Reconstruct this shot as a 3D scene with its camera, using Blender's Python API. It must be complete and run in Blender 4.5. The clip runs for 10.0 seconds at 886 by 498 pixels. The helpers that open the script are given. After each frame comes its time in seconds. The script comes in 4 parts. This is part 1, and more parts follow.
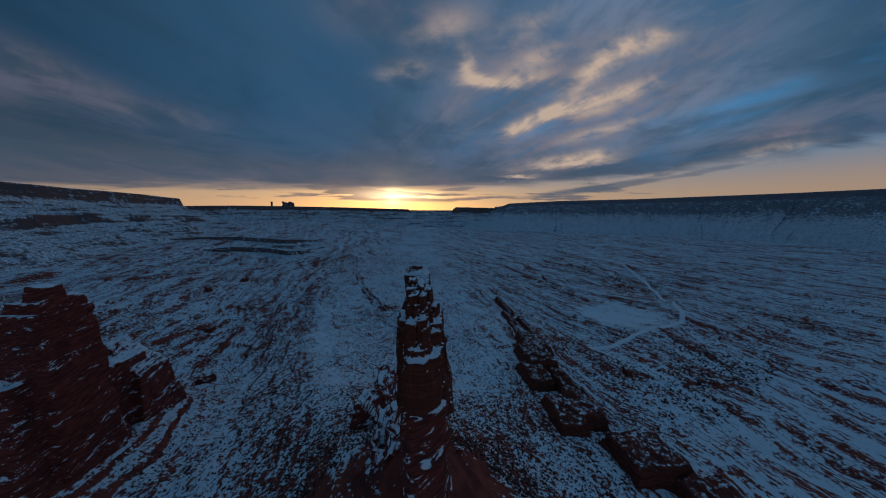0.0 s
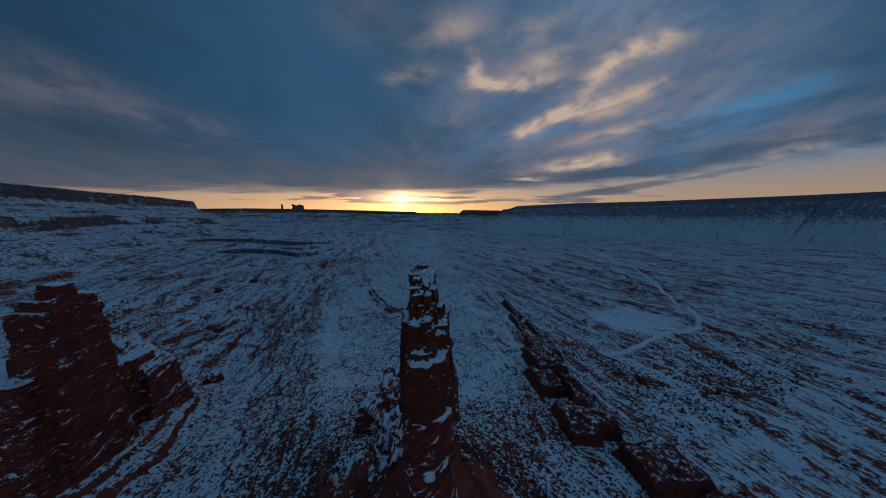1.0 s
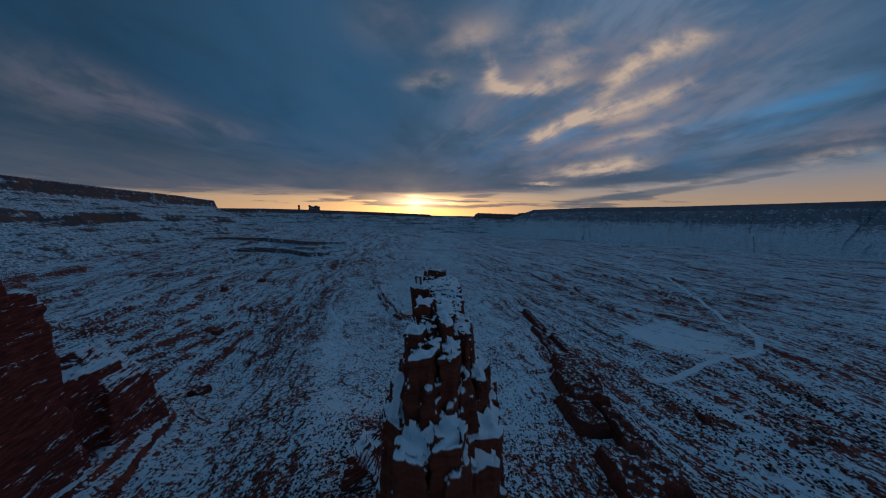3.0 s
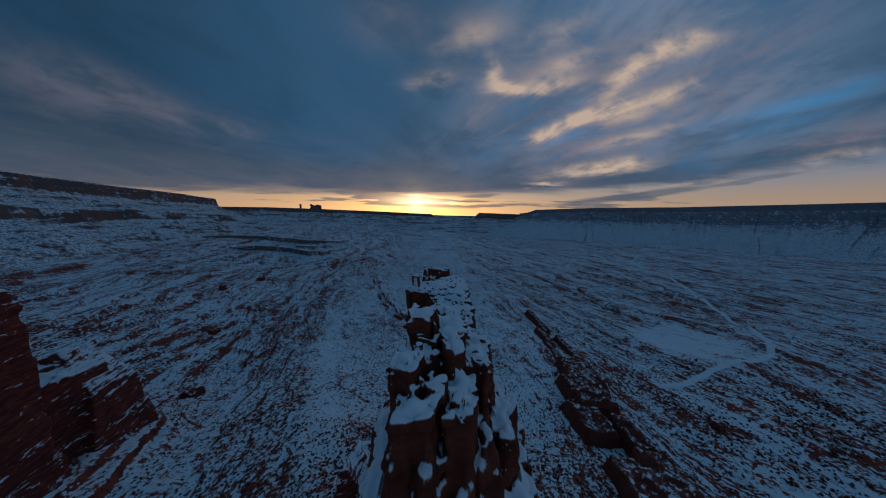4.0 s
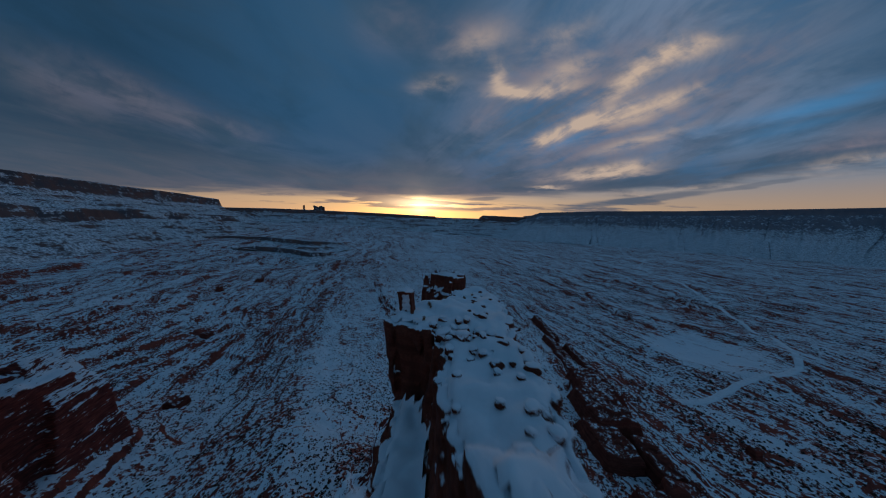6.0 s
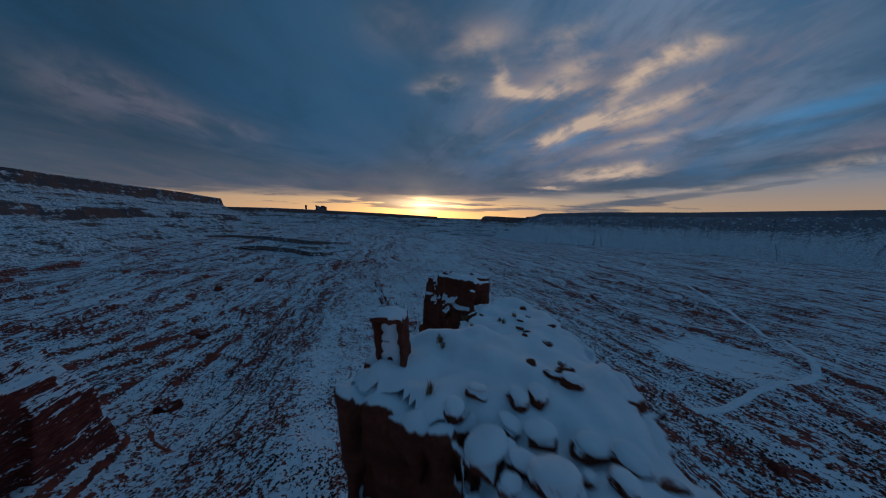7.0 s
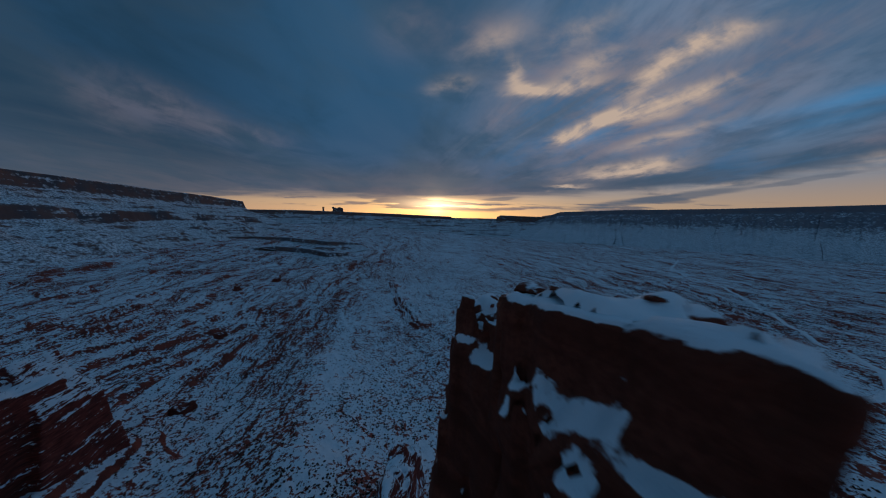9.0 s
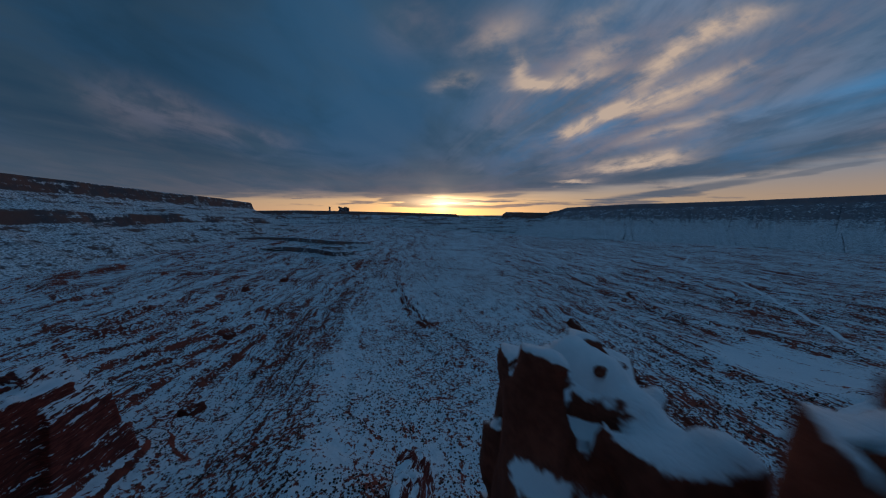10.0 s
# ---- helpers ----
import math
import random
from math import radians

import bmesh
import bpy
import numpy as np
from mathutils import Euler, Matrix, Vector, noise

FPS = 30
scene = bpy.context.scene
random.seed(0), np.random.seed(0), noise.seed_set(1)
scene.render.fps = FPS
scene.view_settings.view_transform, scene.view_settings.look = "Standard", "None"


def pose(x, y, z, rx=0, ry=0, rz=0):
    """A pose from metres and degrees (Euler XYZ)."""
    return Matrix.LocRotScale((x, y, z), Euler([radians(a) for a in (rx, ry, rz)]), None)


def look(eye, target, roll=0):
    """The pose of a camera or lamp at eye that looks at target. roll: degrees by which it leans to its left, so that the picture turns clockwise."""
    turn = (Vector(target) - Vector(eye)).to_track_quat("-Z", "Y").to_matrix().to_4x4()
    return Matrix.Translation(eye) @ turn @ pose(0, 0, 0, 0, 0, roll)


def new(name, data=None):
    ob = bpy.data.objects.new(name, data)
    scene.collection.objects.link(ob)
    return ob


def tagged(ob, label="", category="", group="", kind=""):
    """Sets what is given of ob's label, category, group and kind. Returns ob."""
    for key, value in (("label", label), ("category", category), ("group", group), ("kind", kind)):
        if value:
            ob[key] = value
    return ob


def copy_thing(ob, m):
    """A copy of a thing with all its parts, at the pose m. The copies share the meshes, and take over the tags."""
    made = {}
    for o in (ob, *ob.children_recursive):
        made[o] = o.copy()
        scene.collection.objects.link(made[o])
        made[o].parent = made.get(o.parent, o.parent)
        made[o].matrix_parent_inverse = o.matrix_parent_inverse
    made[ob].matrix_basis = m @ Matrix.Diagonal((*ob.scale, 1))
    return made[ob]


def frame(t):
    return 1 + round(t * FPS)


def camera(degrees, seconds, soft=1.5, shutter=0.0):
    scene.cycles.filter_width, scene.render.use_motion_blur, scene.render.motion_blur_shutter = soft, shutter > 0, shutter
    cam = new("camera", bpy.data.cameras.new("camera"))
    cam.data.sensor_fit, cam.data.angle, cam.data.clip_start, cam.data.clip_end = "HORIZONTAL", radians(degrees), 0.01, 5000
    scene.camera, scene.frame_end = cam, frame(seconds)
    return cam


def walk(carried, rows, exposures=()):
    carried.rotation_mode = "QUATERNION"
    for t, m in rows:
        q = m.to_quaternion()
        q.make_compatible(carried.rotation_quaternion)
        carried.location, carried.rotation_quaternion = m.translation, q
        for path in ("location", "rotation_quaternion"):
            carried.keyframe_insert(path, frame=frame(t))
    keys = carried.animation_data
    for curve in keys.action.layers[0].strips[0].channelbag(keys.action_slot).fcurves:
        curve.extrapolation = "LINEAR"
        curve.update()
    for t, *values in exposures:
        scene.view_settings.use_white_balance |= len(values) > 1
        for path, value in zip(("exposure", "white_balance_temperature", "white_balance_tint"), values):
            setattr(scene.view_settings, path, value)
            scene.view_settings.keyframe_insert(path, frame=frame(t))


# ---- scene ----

# ---- camera ----
cam = camera(119.6, 10.0, soft=1.1, shutter=0.5)


def aim(x, y, z, yaw, pitch, roll):
    """A camera's pose from its place and its turns in degrees: yaw to the left of +y, pitch up, roll."""
    return pose(x, y, z) @ pose(0, 0, 0, 0, 0, yaw) @ pose(0, 0, 0, 90 + pitch) @ pose(0, 0, 0, 0, 0, roll)


ROWS = [
    (0.0, aim(3.24, -86.00, 17.77, -4.10, -7.75, 0.31)),
    (0.5, aim(3.60, -84.30, 16.70, -3.38, -7.50, 0.31)),
    (1.0, aim(4.05, -80.90, 15.10, -2.50, -7.15, 0.32)),
    (1.5, aim(4.50, -72.80, 12.10, -1.21, -6.49, 0.39)),
    (2.0, aim(3.90, -55.80, 8.75, -0.09, -6.20, 0.55)),
    (2.5, aim(2.70, -37.90, 6.75, 0.50, -6.36, 1.05)),
    (2.7, aim(2.12, -32.00, 6.05, 0.45, -6.38, 1.13)),
    (3.8, aim(0.96, -15.01, 2.80, 0.62, -6.58, 1.41)),
    (4.0, aim(0.91, -12.65, 2.29, 0.73, -6.48, 1.48)),
    (4.5, aim(0.46, -6.43, 1.27, 0.85, -6.36, 1.63)),
    (5.0, aim(-0.00, 0.00, 0.00, 0.95, -6.23, 1.79)),
    (5.5, aim(-0.45, 5.73, -0.93, 1.16, -6.06, 1.87)),
    (5.7, aim(-0.55, 8.15, -1.24, 1.25, -6.00, 1.86)),
    (6.8, aim(-2.11, 23.44, -4.18, 1.67, -5.83, 2.14)),
    (7.0, aim(-2.34, 25.70, -4.52, 1.76, -5.83, 2.17)),
    (7.5, aim(-3.08, 31.10, -5.38, 2.18, -5.78, 2.28)),
    (8.0, aim(-3.61, 36.83, -6.39, 2.93, -5.79, 2.24)),
    (8.5, aim(-4.20, 41.51, -7.17, 3.91, -5.84, 2.04)),
    (9.0, aim(-4.94, 45.46, -7.98, 4.98, -5.88, 1.57)),
    (9.5, aim(-5.32, 50.05, -8.93, 5.96, -6.09, 0.95)),
    (10.0, aim(-5.93, 53.21, -9.25, 6.33, -6.38, 0.56)),
]
walk(cam, ROWS)

# ---- node helpers ----
class V:
    """A socket of a node tree with arithmetic."""
    def __init__(self, tree, sock):
        self.tree, self.sock = tree, sock

    def op(self, kind, *others, clamp=False):
        n = self.tree.nodes.new("ShaderNodeMath")
        n.operation, n.use_clamp = kind, clamp
        for i, v in enumerate((self, *others)):
            if isinstance(v, V):
                self.tree.links.new(v.sock, n.inputs[i])
            else:
                n.inputs[i].default_value = v
        return V(self.tree, n.outputs[0])

    def __add__(self, o): return self.op("ADD", o)
    def __sub__(self, o): return self.op("SUBTRACT", o)
    def __mul__(self, o): return self.op("MULTIPLY", o)
    def __truediv__(self, o): return self.op("DIVIDE", o)
    def __neg__(self): return self.op("MULTIPLY", -1.0)
    def maxi(self, o): return self.op("MAXIMUM", o)
    def mini(self, o): return self.op("MINIMUM", o)
    def exp(self): return self.op("EXPONENT")
    def absolute(self): return self.op("ABSOLUTE")
    def power(self, o): return self.op("POWER", o)

    def ramp(self, a, b):
        """0 at a, 1 at b, smooth between."""
        n = self.tree.nodes.new("ShaderNodeMapRange")
        n.interpolation_type = "SMOOTHSTEP"
        self.tree.links.new(self.sock, n.inputs["Value"])
        n.inputs["From Min"].default_value, n.inputs["From Max"].default_value = a, b
        return V(self.tree, n.outputs["Result"])


def xyz(tree, *parts):
    n = tree.nodes.new("ShaderNodeCombineXYZ")
    for i, v in enumerate(parts):
        if isinstance(v, V):
            tree.links.new(v.sock, n.inputs[i])
        else:
            n.inputs[i].default_value = v
    return V(tree, n.outputs[0])


def split(v):
    n = v.tree.nodes.new("ShaderNodeSeparateXYZ")
    v.tree.links.new(v.sock, n.inputs[0])
    return [V(v.tree, o) for o in n.outputs]


def noise_of(vec, scale, detail=4.0, rough=0.55, warp=0.0):
    n = vec.tree.nodes.new("ShaderNodeTexNoise")
    vec.tree.links.new(vec.sock, n.inputs["Vector"])
    n.inputs["Scale"].default_value, n.inputs["Detail"].default_value = scale, detail
    n.inputs["Roughness"].default_value, n.inputs["Distortion"].default_value = rough, warp
    return V(vec.tree, n.outputs[0])


def mix(tree, fac, a, b):
    n = tree.nodes.new("ShaderNodeMix")
    n.data_type = "RGBA"
    for i, v in ((0, fac), (6, a), (7, b)):
        if isinstance(v, V):
            tree.links.new(v.sock, n.inputs[i])
        elif i == 0:
            n.inputs[0].default_value = v
        else:
            n.inputs[i].default_value = (*v, 1)
    return V(tree, n.outputs[2])


def scaled(col, fac):
    n = col.tree.nodes.new("ShaderNodeVectorMath")
    n.operation = "SCALE"
    col.tree.links.new(col.sock, n.inputs[0])
    if isinstance(fac, V):
        col.tree.links.new(fac.sock, n.inputs["Scale"])
    else:
        n.inputs["Scale"].default_value = fac
    return V(col.tree, n.outputs[0])


def added(a, b):
    n = a.tree.nodes.new("ShaderNodeVectorMath")
    a.tree.links.new(a.sock, n.inputs[0])
    a.tree.links.new(b.sock, n.inputs[1])
    return V(a.tree, n.outputs[0])


# ---- world ----
SUN = Vector((-0.118, 0.990, 0.064)).normalized()


# cloud patches ahead: sideways and upward slope, turn in degrees, half-length, half-width, strength
LIT = [(0.173, 0.534, -46, 0.064, 0.025, 0.6), (0.238, 0.481, -8, 0.078, 0.023, 0.9), (0.365, 0.499, 9, 0.096, 0.035, 0.7), (0.424, 0.572, 20, 0.082, 0.031, 0.55), (0.591, 0.507, 36, 0.117, 0.032, 0.8),
       (0.702, 0.591, 36, 0.114, 0.04, 0.9), (0.838, 0.639, 16, 0.099, 0.034, 0.9), (0.541, 0.4, 23, 0.167, 0.024, 0.75), (0.69, 0.428, 21, 0.165, 0.032, 0.6), (0.806, 0.479, 21, 0.096, 0.024, 0.4),
       (0.347, 0.326, 11, 0.053, 0.016, 1.0), (0.444, 0.372, 21, 0.1, 0.018, 0.85), (0.579, 0.212, 6, 0.149, 0.019, 0.95), (0.664, 0.241, 9, 0.086, 0.018, 0.6), (0.374, 0.149, 1, 0.059, 0.01, 0.8),
       (0.691, 0.33, 16, 0.149, 0.018, 0.5), (0.816, 0.146, 4, 0.288, 0.01, 0.7), (0.547, 0.112, 4, 0.189, 0.008, 0.5), (0.096, 0.66, 20, 0.098, 0.049, 0.35), (-0.061, 0.51, 10, 0.074, 0.029, 0.35),
       (0.366, 0.669, 20, 0.115, 0.042, 0.35), (1.454, 0.272, 10, 0.156, 0.016, 0.55), (1.342, 0.219, 6, 0.258, 0.014, 0.45)]
BLUE = [(1.298, 0.456, 15, 0.281, 0.03, 0.8), (1.463, 0.52, 15, 0.111, 0.029, 0.6), (0.44, 0.423, 21, 0.052, 0.018, 0.6), (0.599, 0.469, 31, 0.115, 0.014, 0.6), (0.428, 0.316, 21, 0.073, 0.018, 1.0),
       (1.195, 0.365, 15, 0.23, 0.022, 0.5), (0.666, 0.369, 21, 0.118, 0.01, 0.5), (0.211, 0.408, 31, 0.064, 0.032, 0.35)]
MAUVE = [(1.0, 0.587, 26, 0.291, 0.063, 0.5), (0.921, 0.443, 21, 0.228, 0.044, 0.45), (-1.168, 0.439, -23, 0.30, 0.060, 0.32), (-1.476, 0.473, -18, 0.25, 0.085, 0.28), (-0.844, 0.332, -13, 0.179, 0.029, 0.2),
       (0.075, 0.682, 10, 0.149, 0.066, 0.45), (0.129, 0.387, 30, 0.085, 0.052, 0.4), (-0.207, 0.715, 1, 0.121, 0.077, 0.3), (1.425, 0.317, 9, 0.213, 0.024, 0.7), (1.485, 0.367, 11, 0.115, 0.024, 0.4),
       (0.587, 0.541, 31, 0.30, 0.128, 0.62), (0.305, 0.536, 11, 0.20, 0.105, 0.55), (0.595, 0.267, 13, 0.282, 0.071, 0.5), (0.55, 0.37, 20, 0.26, 0.07, 0.5)]
DARK = [(0.695, 0.107, 8, 0.351, 0.015, 0.75), (0.121, 0.092, 4, 0.086, 0.006, 0.6), (0.079, 0.074, 4, 0.064, 0.006, 0.5), (-0.203, 0.149, 1, 0.702, 0.019, 0.35), (1.124, 0.174, 10, 0.24, 0.01, 0.5)]


def build_world():
    world = bpy.data.worlds.new("sky")
    scene.world = world
    world.use_nodes = True
    t = world.node_tree
    t.nodes.clear()
    co = t.nodes.new("ShaderNodeTexCoord")
    dx, dy, dz = split(V(t, co.outputs["Generated"]))
    sky = t.nodes.new("ShaderNodeTexSky")
    sky.sky_type, sky.sun_disc = "NISHITA", False
    sky.sun_elevation, sky.sun_rotation = math.asin(SUN.z), math.atan2(SUN.x, SUN.y)
    clear = scaled(V(t, sky.outputs[0]), 0.10)
    up = dz.maxi(0.0)
    front = dy.absolute().maxi(0.18)
    s, e = dx / front, up / front
    side = (dx / dy.absolute().maxi(0.02)).op("ARCTANGENT")
    # warm band under the cloud deck, strongest towards the sun
    az = (side + 0.12).absolute()
    near = (-(az * 1.9)).exp()
    back = dy.ramp(-0.5, 0.4)
    warm = (-(up / 0.060)).exp() * (near * 0.8 + 0.2) * back
    col = added(mix(t, up.ramp(0.05, 0.20), (0.26, 0.18, 0.155), (0.035, 0.150, 0.300)), scaled(clear, 0.25))
    col = added(col, scaled(mix(t, near, (0.30, 0.17, 0.09), (0.85, 0.41, 0.13)), warm))
    # clouds lie in a flat layer, in bands that draw together far ahead
    deep = e + 0.17
    cx, cy = s / deep, deep.power(-1.0)
    across = cx / (cy * -1.0 + 4.2).maxi(1.3)
    flat = xyz(t, cx, cy, 3.7)
    wob = noise_of(flat, 0.9, 2.0) - 0.5
    fan = xyz(t, (across + wob * 0.30) * 2.6, cy * 0.62 + wob * 1.4, 1.3)
    streak = noise_of(fan, 1.3, 4.0, 0.5, 0.2)
    puff = noise_of(flat, 1.9, 6.0, 0.58, 0.5)
    big = noise_of(flat, 0.55, 2.0)
    # long streaks that fan out from a point on the horizon, right of the sun
    away = ((s + 0.37) * (s + 0.37) + (e + 0.03) * (e + 0.03)).op("SQRT").maxi(0.02)
    turn = (e + 0.03).op("ARCTAN2", s + 0.37)
    rays = xyz(t, (turn + wob * 0.10) * 8.0, away.op("LOGARITHM", math.e) * 1.5, 5.0)
    curl = e.ramp(0.40, 0.62)
    ray = noise_of(rays, 1.3, 6.0, 0.58, 0.25)
    thin_ray = noise_of(rays, 3.4, 4.0, 0.55, 0.2)
    right = s.ramp(-0.25, 0.35) * back
    thin_ray = thin_ray + (puff - thin_ray) * (right * -1.0 + curl * right * 0.8 + 1.0).mini(1.0)
    ray = ray + (puff - ray) * curl * 0.6
    streak = (streak - 0.5) * e.ramp(0.06, 0.30) + 0.5
    # deck colour: slate blue with faint mauve streaks
    deck = mix(t, streak.ramp(0.36, 0.64), (0.017, 0.058, 0.112), (0.034, 0.076, 0.130))
    deck = mix(t, (big * 0.6 + puff * 0.4).ramp(0.44, 0.60) * 0.7, deck, (0.022, 0.078, 0.160))
    deck = mix(t, s.ramp(-0.25, 0.5) * e.ramp(0.10, 0.35) * back * (puff.ramp(0.35, 0.62) * 0.7 + 0.3) * s.ramp(2.0, 0.8), deck, (0.105, 0.165, 0.260))
    deck = mix(t, right * ray.ramp(0.54, 0.36) * 0.55, deck, (0.034, 0.100, 0.200))
    deck = mix(t, right * ray.ramp(0.54, 0.68) * e.ramp(0.08, 0.2) * 0.35, deck, (0.150, 0.175, 0.245))
    deck = scaled(deck, s.ramp(-0.4, -1.3) * -0.38 + 1.14)
    low = up.ramp(0.24, 0.08)
    deck = mix(t, low * 0.75, deck, (0.046, 0.080, 0.125))
    # sunlit wisps and blue gaps to the right of the sun
    gap = (thin_ray * 0.6 + ray * 0.4).ramp(0.50, 0.38) * across.ramp(0.0, 0.30) * e.ramp(0.12, 0.25)
    clouds = mix(t, gap * 0.35, deck, (0.036, 0.140, 0.290))
    ws, we = s + wob * 0.06 + (puff - 0.5) * 0.17, e + wob * 0.03 + (puff - 0.5) * 0.11 + (thin_ray - 0.5) * 0.03
    mottle = noise_of(xyz(t, s * 0.75 + e * 0.45, e - s * 0.25, 2.0), 13.0, 4.0, 0.55, 0.4)
    ragged = (thin_ray * 0.35 + puff * 0.35 + mottle * 0.3).ramp(0.38, 0.60)

    def patch(s0, e0, turn, long, wide):
        c, n = math.cos(radians(turn)), math.sin(radians(turn))
        a, b = ((ws - s0) * c + (we - e0) * n) / long, ((we - e0) * c - (ws - s0) * n) / wide
        return (-(a * a + b * b)).exp()

    blue = None
    for s0, e0, turn, long, wide, much in BLUE:
        p = patch(s0, e0, turn, long, wide) * much
        blue = p if blue is None else blue.maxi(p)
    clouds = mix(t, blue * (streak.ramp(0.30, 0.60) * -0.5 + 1.0), clouds, (0.050, 0.215, 0.440))
    cream, mauve = None, None
    for s0, e0, turn, long, wide, much in LIT:
        p = patch(s0, e0, turn, long, wide) * much
        cream = p if cream is None else cream + p
    for s0, e0, turn, long, wide, much in MAUVE:
        p = patch(s0, e0, turn, long, wide) * much
        mauve = p if mauve is None else mauve + p
    clouds = mix(t, (mauve * (ragged * 0.9 + 0.3) * back).mini(0.85), clouds, (0.180, 0.165, 0.205))
    clouds = mix(t, (cream * (ragged * 1.2 + 0.17) * back).mini(0.95), clouds, (0.52, 0.40, 0.32))
    # underside glow of the deck above the sun
    under = ((-(up / 0.085)).exp() * (-(az * 1.6)).exp()) * (puff.ramp(0.3, 0.7) * 0.6 + 0.4)
    clouds = added(clouds, scaled(mix(t, 0.0, (0.42, 0.20, 0.08), (0, 0, 0)), under))
    # the eastern and overhead sky is a little brighter than the deck ahead
    clouds = scaled(clouds, (dy.ramp(0.35, -0.4).maxi(up.ramp(0.66, 0.95))) * 0.36 + 1.0)
    # cover: the deck ends above the horizon, with thin bars below
    edge = xyz(t, s * 1.3, e * 16.0, 7.0)
    bars = noise_of(edge, 1.6, 5.0, 0.55)
    rise = (bars - 0.5) * 0.07 - s.maxi(0.0).mini(2.0) * 0.032 + (s * -1.0 - 0.3).maxi(0.0).mini(2.0) * 0.034
    cover = (up + rise).ramp(0.070, 0.108)
    thin = bars.ramp(0.52, 0.58) * up.ramp(0.040, 0.052) * s.ramp(1.2, 0.6) * 0.8
    cover = cover.maxi(thin)
    out = mix(t, cover, col, clouds)
    shade = None
    for s0, e0, turn, long, wide, much in DARK:
        a, b = (s - s0) * math.cos(radians(turn)) + (e - e0) * math.sin(radians(turn)), (e - e0) * math.cos(radians(turn)) - (s - s0) * math.sin(radians(turn))
        a, b = a / long, (b + (bars - 0.5) * 0.035) / wide
        p = (-(a * a + b * b)).exp().ramp(0.25, 0.75) * much
        shade = p if shade is None else shade.maxi(p)
    out = mix(t, shade * back, out, (0.085, 0.110, 0.155))
    # the sun behind thin cloud
    dot = (dx * SUN.x + dy * SUN.y + dz * SUN.z).maxi(0.0)
    wide, tall = (side + 0.112) / 0.11, (up - 0.068) / 0.017
    glow = dot.power(3000.0) * 1.0 + dot.power(500.0) * 0.3 + dot.power(90.0) * 0.14
    glow = (glow + (-(wide * wide + tall * tall)).exp() * 2.6) * back
    out = added(out, scaled(mix(t, 0.0, (1.0, 0.70, 0.38), (0, 0, 0)), glow * (cover * -0.7 + 1.0)))
    below = dz.ramp(-0.02, 0.0)
    out = mix(t, below, (0.03, 0.04, 0.06), out)
    bg = t.nodes.new("ShaderNodeBackground")
    t.links.new(out.sock, bg.inputs[0])
    bg.inputs[1].default_value = 1.0
    end = t.nodes.new("ShaderNodeOutputWorld")
    t.links.new(bg.outputs[0], end.inputs[0])


build_world()
sun = new("sun", bpy.data.lights.new("sun", "SUN"))
sun.data.energy, sun.data.angle, sun.data.color = 0.12, radians(10), (1.0, 0.62, 0.36)
sun.matrix_world = look(SUN * 100, (0, 0, 0))


# ---- materials ----
def material(name, build, rough=0.9):
    m = bpy.data.materials.new(name)
    m.use_nodes = True
    t = m.node_tree
    b = t.nodes["Principled BSDF"]
    b.inputs["Roughness"].default_value = rough
    b.inputs["Specular IOR Level"].default_value = 0.15
    geo = t.nodes.new("ShaderNodeNewGeometry")
    colour, height, strength, dist = build(t, V(t, geo.outputs["Position"]), V(t, geo.outputs["Normal"]))
    t.links.new(colour.sock, b.inputs["Base Color"])
    if height is not None:
        bump = t.nodes.new("ShaderNodeBump")
        bump.inputs["Strength"].default_value, bump.inputs["Distance"].default_value = strength, dist
        t.links.new(height.sock, bump.inputs["Height"])
        t.links.new(bump.outputs[0], b.inputs["Normal"])
    return m


SNOW = (0.80, 0.83, 0.88)


def rock_nodes(grain, snow_from, snow_to, tone=(0.215, 0.056, 0.034)):
    """Red sandstone in layers; grain: metres of the finest layers; snow lies where the surface is flat enough."""
    def build(t, p, nrm):
        x, y, z = split(p)
        nz = split(nrm)[2]
        wob = noise_of(p, 0.12 / grain, 3.0)
        layers = noise_of(xyz(t, x * 0.03, y * 0.03, z + wob * grain * 3), 1.0 / grain, 4.0, 0.6)
        blotch = noise_of(p, 0.5 / grain, 6.0, 0.6)
        dark = tuple(c * 0.45 for c in tone)
        pale = tuple(min(1, c * 1.7) for c in tone)
        col = mix(t, layers.ramp(0.3, 0.7), dark, tone)
        col = mix(t, blotch.ramp(0.5, 0.78) * 0.6, col, pale)
        streaks = noise_of(xyz(t, x, y, z * 0.06), 0.9 / grain, 4.0)
        col = mix(t, streaks.ramp(0.52, 0.72) * 0.6, col, dark)
        grit = noise_of(p, 5.0 / grain, 5.0, 0.68)
        col = mix(t, grit.ramp(0.42, 0.62) * 0.55, col, dark)
        cut = nz + (grit - 0.5) * 0.45 + (noise_of(p, 1.3 / grain, 5.0, 0.6) - 0.5) * 0.55 + (noise_of(p, 0.40 / grain, 3.0) - 0.5) * 0.9
        col = mix(t, cut.ramp(snow_from, snow_to), col, SNOW)
        return col, layers * 0.4 + blotch * 0.4 + grit * 0.3, 0.8, grain * 0.25
    return build


